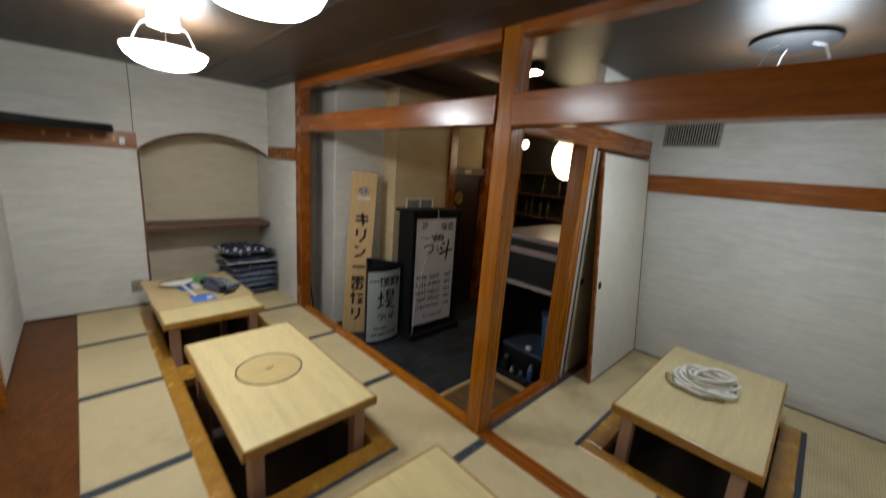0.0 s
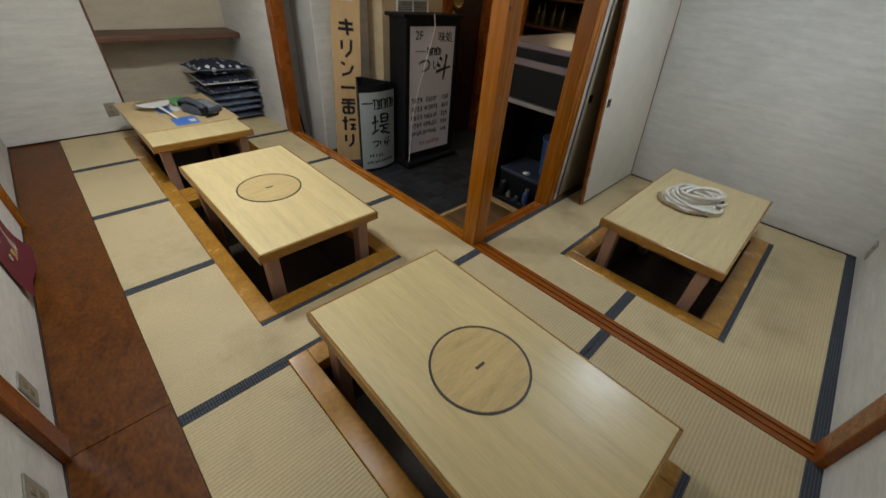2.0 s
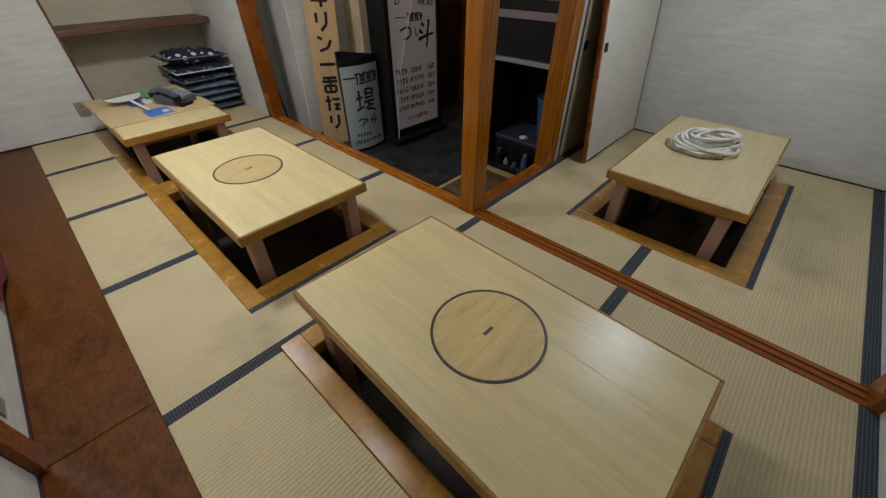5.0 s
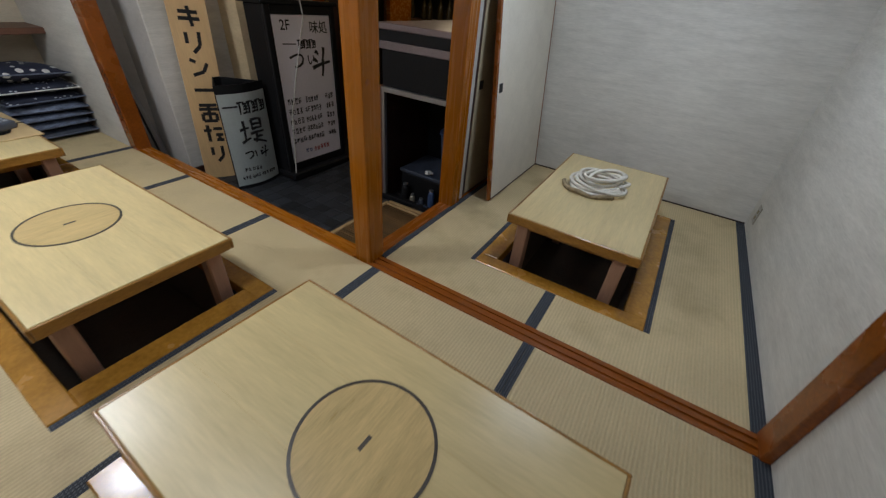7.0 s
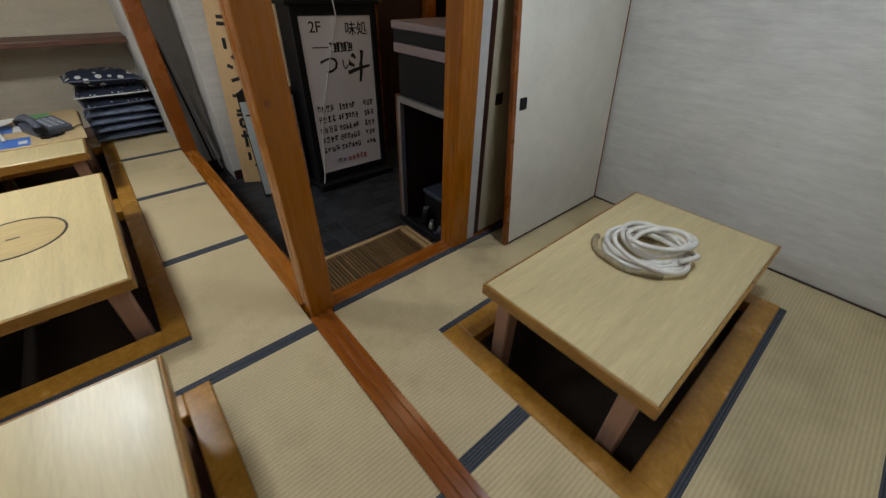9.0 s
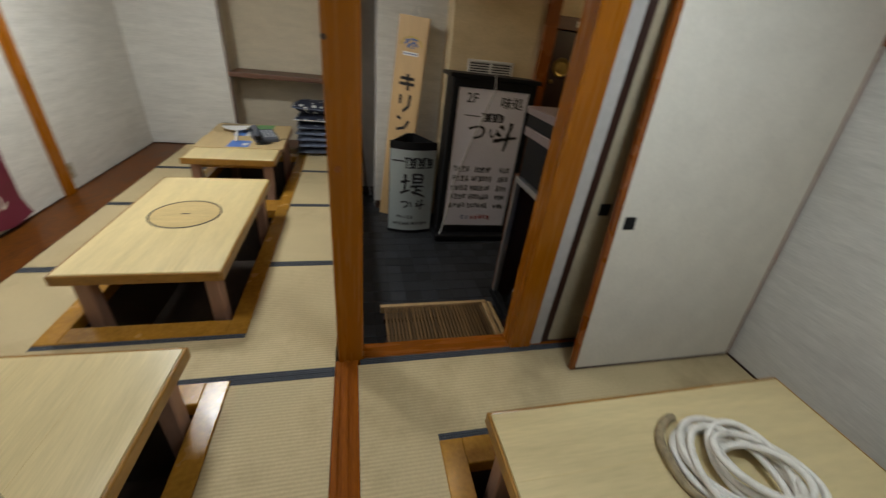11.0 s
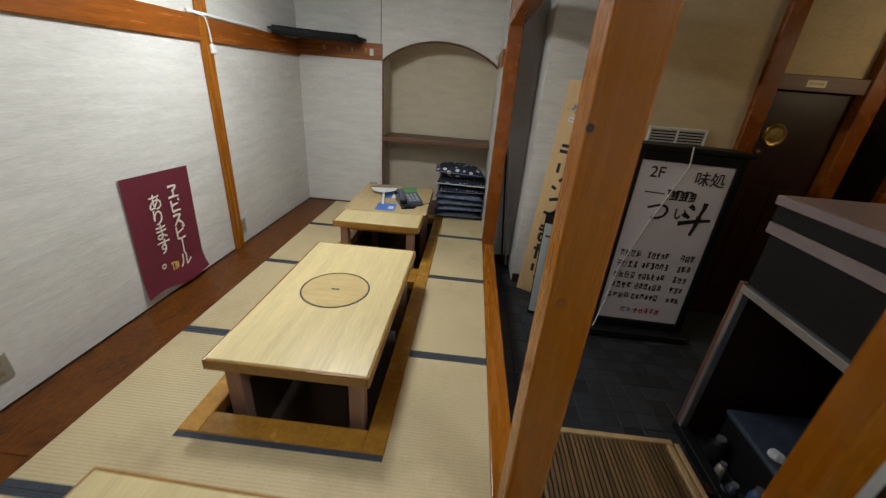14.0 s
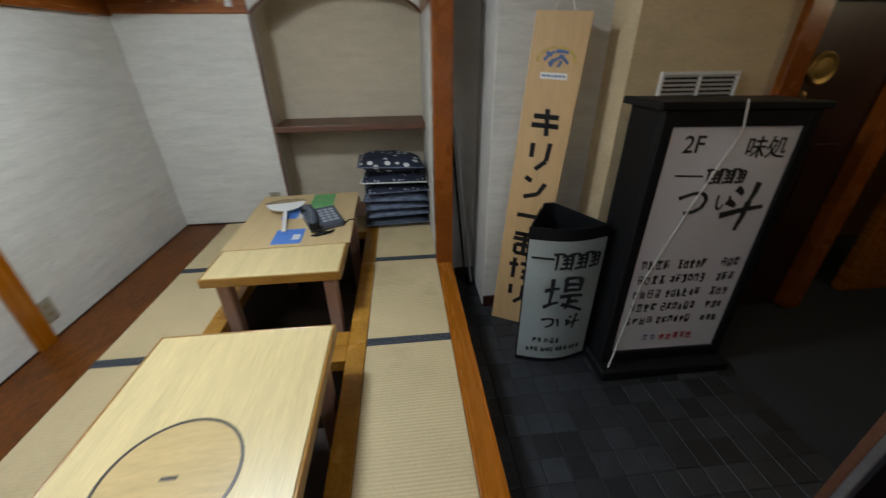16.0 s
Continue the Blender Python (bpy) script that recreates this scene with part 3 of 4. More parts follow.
# ---- tables ----
def table(x0, x1, y0, y1, along_y=True, lid=None, label="low pale wooden dining table with brown edge over a foot well"):
    cx, cy = (x0 + x1) / 2, (y0 + y1) / 2
    t = thing("low_table", label, "table", "low tables over foot wells", pose(cx, cy, -0.46))
    z = 0.76
    hx, hy = (x1 - x0) / 2, (y1 - y0) / 2
    part("tabletop", box(-hx + 0.012, hx - 0.012, -hy + 0.012, hy - 0.012, z - 0.035, z, 0.002), M_TOP_Y if along_y else M_TOP_X, t)
    for a in ((-hx, -hx + 0.012, -hy, hy), (hx - 0.012, hx, -hy, hy), (-hx + 0.012, hx - 0.012, -hy, -hy + 0.012), (-hx + 0.012, hx - 0.012, hy - 0.012, hy)):
        part("edging", box(*a, z - 0.052, z - 0.0015, 0.005, 2), M_EDGE, t, "darker brown rounded edging")
    part("underside", box(-hx + 0.012, hx - 0.012, -hy + 0.012, hy - 0.012, z - 0.05, z - 0.036), M_EDGE, t)
    lx, ly, s = hx - 0.075, hy - 0.085, 0.033
    for i in (-1, 1):
        for j in (-1, 1):
            part("leg", box(i * lx - s, i * lx + s, j * ly - s, j * ly + s, 0.0, z - 0.05, 0.006), M_LEG, t, "pale reddish square leg")
    for i in (-1, 1):
        part("apron", box(-lx + s, lx - s, i * ly - 0.012, i * ly + 0.012, z - 0.095, z - 0.05), M_EDGE, t)
        part("apron", box(i * lx - 0.012, i * lx + 0.012, -ly + s, ly - s, z - 0.095, z - 0.05), M_EDGE, t)
    # seams of the veneer
    n = 3
    for k in range(1, n):
        if along_y:
            part("seam", box(-hx + 2 * hx * k / n - 0.0007, -hx + 2 * hx * k / n + 0.0007, -hy + 0.012, hy - 0.012, z - 0.001, z + 0.0003), M_LID, t)
        else:
            part("seam", box(-hx + 0.012, hx - 0.012, -hy + 2 * hy * k / n - 0.0007, -hy + 2 * hy * k / n + 0.0007, z - 0.001, z + 0.0003), M_LID, t)
    if lid:
        lxx, lyy, r = lid[0] - cx, lid[1] - cy, lid[2]
        part("grill_lid", cyl(r - 0.006, z - 0.002, z + 0.0012, 48, (lxx, lyy)), M_LID, t, "round wooden lid over the grill opening")
        part("grill_ring", lathe([(r - 0.006, z), (r - 0.006, z + 0.0024), (r + 0.003, z + 0.0024), (r + 0.003, z)], 48, (lxx, lyy, 0)), M_RING, t, "dark metal ring round the lid")
        part("lid_slot", box(lxx - 0.022, lxx + 0.022, lyy - 0.006, lyy + 0.006, z, z + 0.002, 0.0006), M_RING, t, "small metal finger slot")
    return t


table(-1.283, -0.603, 0.32, 1.53, True, (-0.954, 0.937, 0.18))
near_table = table(-1.302, -0.606, -1.347, -0.137, True, (-0.945, -0.757, 0.183))
near_table.matrix_basis = pose(-0.954, -0.742, -0.46, 0, 0, -1.7)
table(-1.335, -0.642, 1.94, 3.06, True)
table(0.41, 1.64, -1.23, -0.545, False)


# ---- ceiling lamps ----
def ceiling_lamp(x, y, zc, glass=None, low=2.0, plate=0.075):
    t = thing("ceiling_lamp", "lit white glass bowl lamp hung under dark ceiling", "lamp", "bowl lamps", pose(x, y, zc))
    d = low - zc
    part("bowl", lathe([(0.001, d - 0.035), (0.08, d - 0.03), (0.14, d - 0.012), (0.18, d + 0.018), (0.197, d + 0.05), (0.188, d + 0.052), (0.10, d + 0.02), (0.001, d + 0.012)], 32), glass or M_LAMP, t, "glowing white glass bowl", True)
    part("rim_ring", lathe([(0.197, d + 0.048), (0.202, d + 0.05), (0.202, d + 0.058), (0.19, d + 0.058)], 32), M_STEEL, t)
    part("mount", cyl(plate, -0.06 if plate < 0.1 else -0.022, 0.0, 24), M_GREYW if plate < 0.1 else M_BLACK, t, "round ceiling mount")
    for k in range(3):
        a = 2 * math.pi * k / 3 + 0.4
        part("hanger", tube([(0.07 * math.cos(a), 0.07 * math.sin(a), -0.03), (0.12 * math.cos(a), 0.12 * math.sin(a), -0.05), (0.193 * math.cos(a), 0.193 * math.sin(a), d + 0.06)], 0.0028, 6), M_STEEL, t)


ceiling_lamp(-1.26, 1.5, CEIL)
ceiling_lamp(-1.22, 0.14, CEIL, M_LAMP_MID)
ceiling_lamp(0.85, -0.9, CEIL + 0.03, M_LAMP_SIDE, 1.97, 0.17)

# ---- sliding doors ----
def fusuma(name, m, w, h, paper, pull_x, label, stile, sw=0.028, far=0.008):
    t = thing(name, label, "sliding door", "paper sliding doors", m)
    part("paper", box(sw, w - far, -0.009, 0.009, 0.008, h - 0.008), paper, t)
    for a in ((0, sw, 0.0, h), (w - far, w, 0.0, h)):
        part("stile", box(a[0], a[1], -0.013, 0.013, a[2], a[3], 0.003), stile, t, "dark red-brown lacquered stile")
    for a in ((0.0, 0.008), (h - 0.008, h)):
        part("frame_rail", box(sw, w - far, -0.013, 0.013, a[0], a[1], 0.002), M_DARK, t)
    part("pull", box(pull_x - 0.026, pull_x + 0.026, -0.0115, -0.0085, 0.735, 0.79, 0.001), M_BLACK, t, "square dark recessed door pull")
    return t


fusuma("sliding_door", pose(1.004, -0.168, 0.005, -5.6, 0, 0), 0.955, 1.74, M_FUSUMA, 0.08, "white paper sliding door leaning loose on the lintel", M_BEAM)
# inner door: stile widened and darkened to take in the shadow beside it
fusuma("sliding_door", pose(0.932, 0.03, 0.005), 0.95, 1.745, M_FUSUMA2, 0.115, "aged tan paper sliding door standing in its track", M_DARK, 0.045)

# ---- entrance hall ----
structure("entrance_floor", box(0.0, 4.2, 0.09, 3.2, GZ - 0.08, GZ - 0.006), M_GROUT, "dark mortar under slate tiles", "floor")
structure("wall_entrance_grey", box(0.0, 0.22, 2.75, 2.85, GZ, CEIL + 0.1), M_GREYW, "grey plaster wall at the entrance", "wall")
structure("wall_entrance_return", box(0.20, 0.30, 2.36, 2.85, GZ, CEIL + 0.1), M_GREYW, "grey plaster return of the entrance wall", "wall")
structure("wall_entrance_white", box(0.202, 0.80, 2.34, 2.42, GZ, CEIL + 0.1), M_WALL, "off-white plaster wall at the entrance", "wall")
structure("wall_entrance_tan", box(0.78, 1.55, 2.10, 2.42, GZ, CEIL + 0.1), M_TAN, "stained tan plaster wall at the entrance", "wall")
structure("trim_base_grey", box(0.0, 0.20, 2.735, 2.75, GZ, GZ + 0.07), M_DARK, "dark baseboard", "baseboard")
structure("trim_base_white", box(0.20, 0.78, 2.325, 2.34, GZ, GZ + 0.08), M_DARK, "dark baseboard", "baseboard")
structure("post_door_far_a", box(1.55, 1.665, 2.06, 2.2, GZ, CEIL + 0.1, 0.005), M_BEAM, "red-brown varnished door frame post", "post")
structure("post_door_far_b", box(2.22, 2.335, 2.06, 2.2, GZ, CEIL + 0.1, 0.005), M_BEAM, "red-brown varnished door frame post", "post")
structure("lintel_far", box(1.665, 2.22, 2.075, 2.19, 1.475, 1.57, 0.004), M_SHELF, "red-brown door lintel", "beam")
structure("wall_over_far_door", box(1.665, 2.22, 2.12, 2.18, 1.57, CEIL + 0.1), M_TAN, "tan plaster panel over the door", "wall")
d = thing("door", "dark brown wooden door with a round brass fitting", "door", at=pose(1.94, 2.15, GZ))
part("leaf", box(-0.275, 0.275, -0.02, 0.02, 0, 1.76, 0.003), M_DARK, d)
for xx in (-0.16, 0.02):
    part("panel", box(xx - 0.0, xx + 0.16, -0.028, -0.02, 0.25, 1.1, 0.004), M_DARK, d)
part("round_fitting", lathe([(0.001, 0.012), (0.05, 0.01), (0.068, 0.014), (0.08, 0.004), (0.08, 0.0), (0.001, 0.0)], 28), M_BRASS, d, "round brass fitting").matrix_basis = pose(-0.13, -0.021, 1.475, 90)
part("knob", lathe([(0.001, 0.05), (0.016, 0.046), (0.02, 0.03), (0.012, 0.018), (0.012, 0), (0.001, 0)], 16), M_BRASS, d, "small brass knob", True).matrix_basis = pose(-0.22, -0.021, 1.36, 90)
pl = thing("name_plate", "small cream plate with orange print on the lintel", "sign", at=pose(1.895, 2.073, 1.522))
part("plate", box(-0.06, 0.06, -0.002, 0.002, -0.022, 0.022, 0.001), M_CREAM, pl)
part("print", bars(random.Random(4), 0.09, 0.022, 1, 4), M_GOLD, pl, "illegible orange print").location.y = -0.0026

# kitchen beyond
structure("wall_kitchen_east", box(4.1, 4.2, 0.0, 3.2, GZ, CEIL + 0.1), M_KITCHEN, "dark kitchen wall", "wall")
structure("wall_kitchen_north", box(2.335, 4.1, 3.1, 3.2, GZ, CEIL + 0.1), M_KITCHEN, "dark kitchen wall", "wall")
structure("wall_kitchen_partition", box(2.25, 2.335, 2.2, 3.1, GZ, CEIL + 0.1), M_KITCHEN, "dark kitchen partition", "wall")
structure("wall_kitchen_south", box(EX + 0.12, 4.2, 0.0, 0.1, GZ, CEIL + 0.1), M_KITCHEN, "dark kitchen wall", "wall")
structure("wall_entrance_back", box(0.0, 2.25, 2.86, 2.95, GZ, CEIL + 0.1), M_DARK, "dark wall behind the entrance", "wall")
structure("partition_kitchen", box(2.80, 3.22, 2.2, 2.26, GZ, CEIL + 0.09, 0.004), M_SILL, "golden-brown wooden partition in the kitchen", "wall")
sh = thing("bottle_shelf", "dark wooden kitchen shelf carrying bottles", "shelf", at=pose(3.85, 1.6, GZ))
for z in (1.15, 1.5, 1.85):
    part("board", box(-0.2, 0.2, -1.4, 1.4, z, z + 0.025, 0.002), M_SHELF, sh)
for y in (-1.4, 0.0, 1.4):
    part("upright", box(-0.2, 0.2, y - 0.015, y + 0.015, 0.0, 2.1, 0.002), M_SHELF, sh)
rng = random.Random(8)
bottle = lathe([(0.001, 0.0), (0.036, 0.0), (0.038, 0.01), (0.038, 0.15), (0.03, 0.185), (0.013, 0.215), (0.013, 0.27), (0.015, 0.272), (0.015, 0.285), (0.001, 0.286)], 14)
first = solid("bottle", bottle, M_BOTTLE, "dark brown glass bottle on the kitchen shelf", "bottle", "bottles on the kitchen shelf", True)
first.matrix_basis = pose(3.8, 0.5, GZ + 1.175)
for z in (1.175, 1.525):
    y = 0.4
    while y < 2.9:
        y += rng.uniform(0.09, 0.5)
        if abs(y - 1.6) > 0.06 and y < 2.94:
            copy_thing(first, pose(3.78 + rng.uniform(-0.06, 0.06), y, GZ + z))


def lantern(x, y, z, r, label):
    t = thing("lantern", label, "lantern", "round lanterns", pose(x, y, CEIL + 0.09))
    d = z - CEIL - 0.09
    prof = [(max(0.002, r * math.sin(math.pi * k / 14) * (1 + 0.012 * (k % 2))), d - r * 1.3 * math.cos(math.pi * k / 14)) for k in range(15)]
    part("globe", lathe(prof, 24), M_LANTERN, t, "glowing ribbed paper globe", True)
    part("cord", tube([(0, 0, 0), (0, 0, d + r * 1.28)], 0.005, 6), M_BLACK, t)
    part("cap", cyl(0.05, d + r * 1.27, d + r * 1.32, 16), M_BLACK, t)


lantern(2.70, 1.16, 1.77, 0.2, "lit round white paper lantern in the kitchen")
lantern(3.2, 2.5, 1.98, 0.09, "small lit round lantern in the kitchen")
lantern(2.9, 1.95, 1.95, 0.05, "small lit bulb lantern in the kitchen")

dl = thing("downlight", "small lit square ceiling light over the entrance", "lamp", at=pose(0.8, 0.52, CEIL + 0.09))
part("housing", box(-0.06, 0.06, -0.06, 0.06, -0.05, 0.0, 0.004), M_BLACK, dl)
part("lens", box(-0.05, 0.05, -0.05, 0.05, -0.058, -0.05, 0.002), M_BULB, dl, "glowing lens")
for k, yb in enumerate((0.75, 1.55)):
    structure("beam_hall" + "_ab"[k] + "", box(0.0, 2.25, yb, yb + 0.09, CEIL - 0.03, CEIL + 0.09, 0.004), M_DARK, "dark beam under the entrance ceiling", "beam")

# counter by the entrance
c = thing("counter_cabinet", "dark counter cabinet with pale metal frame and laminate top", "cabinet", at=pose(1.0, 0.12, GZ))
part("worktop", box(-0.03, 0.98, -0.015, 0.71, 1.295, 1.335, 0.005), M_PINK, c, "dull pinkish laminate top")
part("top_edge", box(-0.02, 0.97, -0.012, 0.70, 1.225, 1.295, 0.003), M_BLACK, c, "black band under the top")
part("lower_ledge", box(-0.025, 0.97, -0.012, 0.70, 1.175, 1.225, 0.004), M_PINK, c)
part("upper_panel", box(0.0, 0.9, 0.0, 0.69, 0.93, 1.175), M_BLACK, c)
part("back_panel", box(0.62, 0.9, 0.0, 0.69, 0.0, 0.93), M_BLACK, c)
part("side_panel", box(0.0, 0.62, 0.67, 0.69, 0.0, 0.93), M_DARK, c)
part("side_panel", box(0.0, 0.62, 0.0, 0.02, 0.0, 0.93), M_BLACK, c)
for a in ((0.685, 0.715, 0.0, 0.93), (-0.01, 0.015, 0.0, 0.93)):
    part("frame_bar", box(-0.02, 0.012, a[0], a[1], a[2], a[3], 0.003), M_STEEL if a[0] < 0.1 else M_SHELF, c)
part("frame_bar", box(-0.026, 0.01, 0.66, 0.685, 0.05, 0.89, 0.003), M_STEEL, c, "pale metal frame bar")
part("frame_bar", box(-0.026, 0.01, 0.015, 0.685, 0.89, 0.925, 0.003), M_STEEL, c, "pale metal frame bar")
part("foot_rail", box(-0.03, 0.02, -0.01, 0.715, 0.0, 0.05, 0.003), M_BLACK, c)
bn = thing("crate", "dark plastic crate inside the counter cabinet", "crate", at=pose(1.32, 0.47, GZ + 0.001))
part("crate_body", box(-0.2, 0.2, -0.18, 0.25, 0.0, 0.235, 0.012, 2), M_BLACK, bn)
part("crate_lid", box(-0.21, 0.21, -0.19, 0.26, 0.235, 0.265, 0.01, 2), M_BAG, bn, "dull grey lid")
wp = thing("crumpled_paper", "small crumpled white paper on the crate", "paper", at=pose(1.16, 0.46, GZ + 0.266))
bm = bmesh.new()
bmesh.ops.create_icosphere(bm, subdivisions=2, radius=0.035)
for v in bm.verts:
    v.co = v.co * (1 + 0.35 * noise.noise(v.co * 40))
    v.co.z = max(0.0, v.co.z * 0.5 + 0.012)
part("paper_ball", bm, M_WHITE, wp)
bb = thing("bucket", "dark blue plastic bin inside the counter cabinet", "bin", at=pose(1.36, 0.32, GZ + 0.268))
part("bin_body", cyl(0.12, 0.0, 0.32, 20, r2=0.145), M_BLUE, bb, smooth=False)
part("bin_rim", lathe([(0.14, 0.32), (0.155, 0.318), (0.155, 0.335), (0.14, 0.335)], 20), M_BLUE, bb)
rng = random.Random(12)
for k in range(5):
    s = thing("sandal", "dark worn sandal on the entrance floor", "sandal", "sandals by the counter", pose(0.985 + 0.0 * k, 0.16 + 0.075 * k, GZ, 0, 0, rng.uniform(-12, 12)))
    pts = [(0.09 * math.cos(a) * (1.0 if math.cos(a) > 0 else 0.9) - 0.01, 0.03 * math.sin(a)) for a in [2 * math.pi * i / 16 for i in range(16)]]
    part("sole", prism(pts, 0.0, 0.02), M_BAG if k % 2 else M_DARK, s)
    part("strap", tube([(0.03, -0.028, 0.02), (0.025, -0.018, 0.045), (0.02, 0.0, 0.052), (0.025, 0.018, 0.045), (0.03, 0.028, 0.02)], 0.007, 6), M_BLUE if k == 3 else M_BAG, s)

rng = random.Random(44)
for k in range(4):
    t = thing("clutter_pot", "small dull pot among clutter under the counter", "pot", "clutter under the counter", pose(1.06 + rng.uniform(-0.02, 0.03), 0.36 + 0.09 * k, GZ + 0.001))
    r, hh = rng.uniform(0.022, 0.034), rng.uniform(0.07, 0.19)
    part("pot_body", lathe([(0.001, 0.0), (r * 0.85, 0.0), (r, hh * 0.3), (r, hh * 0.8), (r * 0.6, hh), (0.001, hh)], 14), (M_BLUE, M_BAG, M_PLATE, M_BLACK)[k], t, smooth=True)
    part("pot_lid", cyl(r * 0.62, hh, hh + 0.012, 14), M_STEEL, t)

# slatted step board
sn = thing("slatted_board", "worn slatted wooden step board with pale rim", "step board", at=pose(0.5, 0.38, GZ))
for k in range(30):
    xx = -0.32 + k * 0.0222
    part("slat", box(xx - 0.0075, xx + 0.0075, -0.26, 0.27, 0.035, 0.05), M_BAMBOO, sn)
for y in (-0.2, 0.0, 0.2):
    part("bearer", box(-0.335, 0.335, y - 0.02, y + 0.02, 0.0, 0.034), M_DARK, sn)
part("rim_bar", box(-0.35, 0.38, 0.275, 0.305, 0.0, 0.055, 0.003), M_RIM, sn, "pale wooden rim")
part("rim_bar", box(0.345, 0.375, -0.27, 0.275, 0.0, 0.055, 0.003), M_RIM, sn, "pale wooden rim")
part("rim_bar", box(0.39, 0.415, -0.27, 0.29, 0.0, 0.05, 0.003), M_RIM, sn, "pale wooden rim")

# standing sign
sg = thing("standing_sign", "black standing sign box with white menu panel", "sign", at=pose(1.06, 1.69, GZ, -1.6, 1.0, 0))
H = 1.36
part("case", box(-0.345, 0.345, 0.006, 0.22, 0.06, H, 0.004), M_BLACK, sg)
part("cap", box(-0.375, 0.375, -0.03, 0.25, H, H + 0.03, 0.004), M_BLACK, sg)
for a in ((-0.345, -0.293, 0.06, H), (0.293, 0.345, 0.06, H)):
    part("frame_bar", box(a[0], a[1], -0.02, 0.006, a[2], a[3], 0.004), M_BLACK, sg)
part("frame_bar", box(-0.293, 0.293, -0.02, 0.006, 1.295, H, 0.004), M_BLACK, sg)
part("frame_bar", box(-0.293, 0.293, -0.02, 0.006, 0.06, 0.125, 0.004), M_BLACK, sg)
part("foot", box(-0.37, 0.37, -0.09, 0.28, 0.0, 0.06, 0.01), M_BLACK, sg)
part("panel", box(-0.292, 0.292, -0.008, 0.004, 0.126, 1.294, 0.002), M_ACRYL, sg, "pale lilac-white acrylic panel")
part("cord", tube([(-0.02, -0.03, 1.4), (-0.01, -0.04, 1.28), (-0.12, -0.028, 0.95), (-0.24, -0.02, 0.55), (-0.262, -0.02, 0.32), (-0.3, -0.04, 0.12), (-0.33, -0.06, 0.03)], 0.005, 6), M_GREYW, sg, "thin grey power cord")
FY = -0.0092


def on_panel(x, z):
    return pose(x, FY, z, 90)


letters("2F", 0.1, M_INK, sg, on_panel(-0.175, 1.22))
letters("\u5473\u51e6", 0.098, M_INK, sg, on_panel(0.16, 1.2))
rng = random.Random(21)
for x in (-0.045, 0.015, 0.075):
    part("brush_mark", ink_strokes(MARK_HOUSE, 0.068, 0.006), M_INK, sg, "brush-written shop name").matrix_basis = pose(x, FY, 1.085)
part("brush_mark", box(-0.09, 0.04, -0.0004, 0.0004, -0.004, 0.004), M_INK, sg).matrix_basis = pose(-0.13, FY, 1.09, 0, 2, 0)
letters("\u3064", 0.17, M_INK, sg, on_panel(-0.1, 0.96))
letters("\u3044", 0.1, M_INK, sg, on_panel(0.05, 0.96))
part("brush_mark", ink_strokes(MARK_DIPPER, 0.2, 0.016), M_INK, sg, "brush-written shop name").matrix_basis = pose(0.155, FY, 0.945)
for k in range(5):
    z = 0.655 - 0.083 * k
    for x0, w, n in ((-0.185, 0.155, 4), (0.005, 0.19 if k else 0.15, 6 if k else 5), (0.205, 0.1, 3)):
        part("menu_line", glyphs(rng, w, 0.05, n), M_INK, sg, "illegible small menu print").matrix_basis = pose(x0, FY, z)
part("menu_line", glyphs(rng, 0.08, 0.035, 2), M_BLUEINK, sg, "illegible blue print").matrix_basis = pose(-0.1, FY, 0.21)
part("menu_line", glyphs(rng, 0.2, 0.045, 5), M_RED, sg, "illegible red print").matrix_basis = pose(0.05, FY, 0.21)

# umbrella stand
us = thing("umbrella_stand", "triangular umbrella stand with pale curved lettered front", "umbrella stand", at=pose(0.49, 1.935, GZ, 0, 0, -2))
N = 12
front = [(-0.2 + 0.4 * i / N, -0.115 - 0.045 * math.sin(math.pi * i / N)) for i in range(N + 1)]
plan = front + [(0.03, 0.2), (-0.03, 0.2)]
bm = bmesh.new()
inner = [(x * 0.94, y * 0.92) for x, y in plan]
rings = [[bm.verts.new((x, y, z)) for x, y in pts] for pts, z in ((plan, 0.0), (plan, 0.83), (inner, 0.83), (inner, 0.03))]
for a, b in zip(rings, rings[1:]):
    for i in range(len(plan)):
        bm.faces.new((a[i], a[(i + 1) % len(plan)], b[(i + 1) % len(plan)], b[i]))
bm.faces.new(rings[3])
bm.faces.new(rings[0][::-1])
bmesh.ops.recalc_face_normals(bm, faces=bm.faces)
part("shell", bm, M_BLACK, us)
bm = bmesh.new()
lo = [bm.verts.new((x * 0.97, y - 0.004, 0.03)) for x, y in front]
hi = [bm.verts.new((x * 0.97, y - 0.004, 0.775)) for x, y in front]
for i in range(N):
    bm.faces.new((lo[i], lo[i + 1], hi[i + 1], hi[i]))
bmesh.ops.solidify(bm, geom=bm.faces, thickness=0.003)
part("front_panel", bm, M_STAND, us, "pale grey-green curved front panel")
bm = bmesh.new()
for i in range(N):
    vs = [(front[i][0], front[i][1] - 0.003), (front[i + 1][0], front[i + 1][1] - 0.003)]
    q = [bm.verts.new((*vs[0], 0.775)), bm.verts.new((*vs[1], 0.775)), bm.verts.new((*vs[1], 0.84)), bm.verts.new((*vs[0], 0.84))]
    bm.faces.new(q)
bmesh.ops.remove_doubles(bm, verts=bm.verts, dist=0.0002)
bmesh.ops.solidify(bm, geom=bm.faces, thickness=0.004)
part("top_band", bm, M_BLACK, us, "black band at the rim")
rng = random.Random(5)
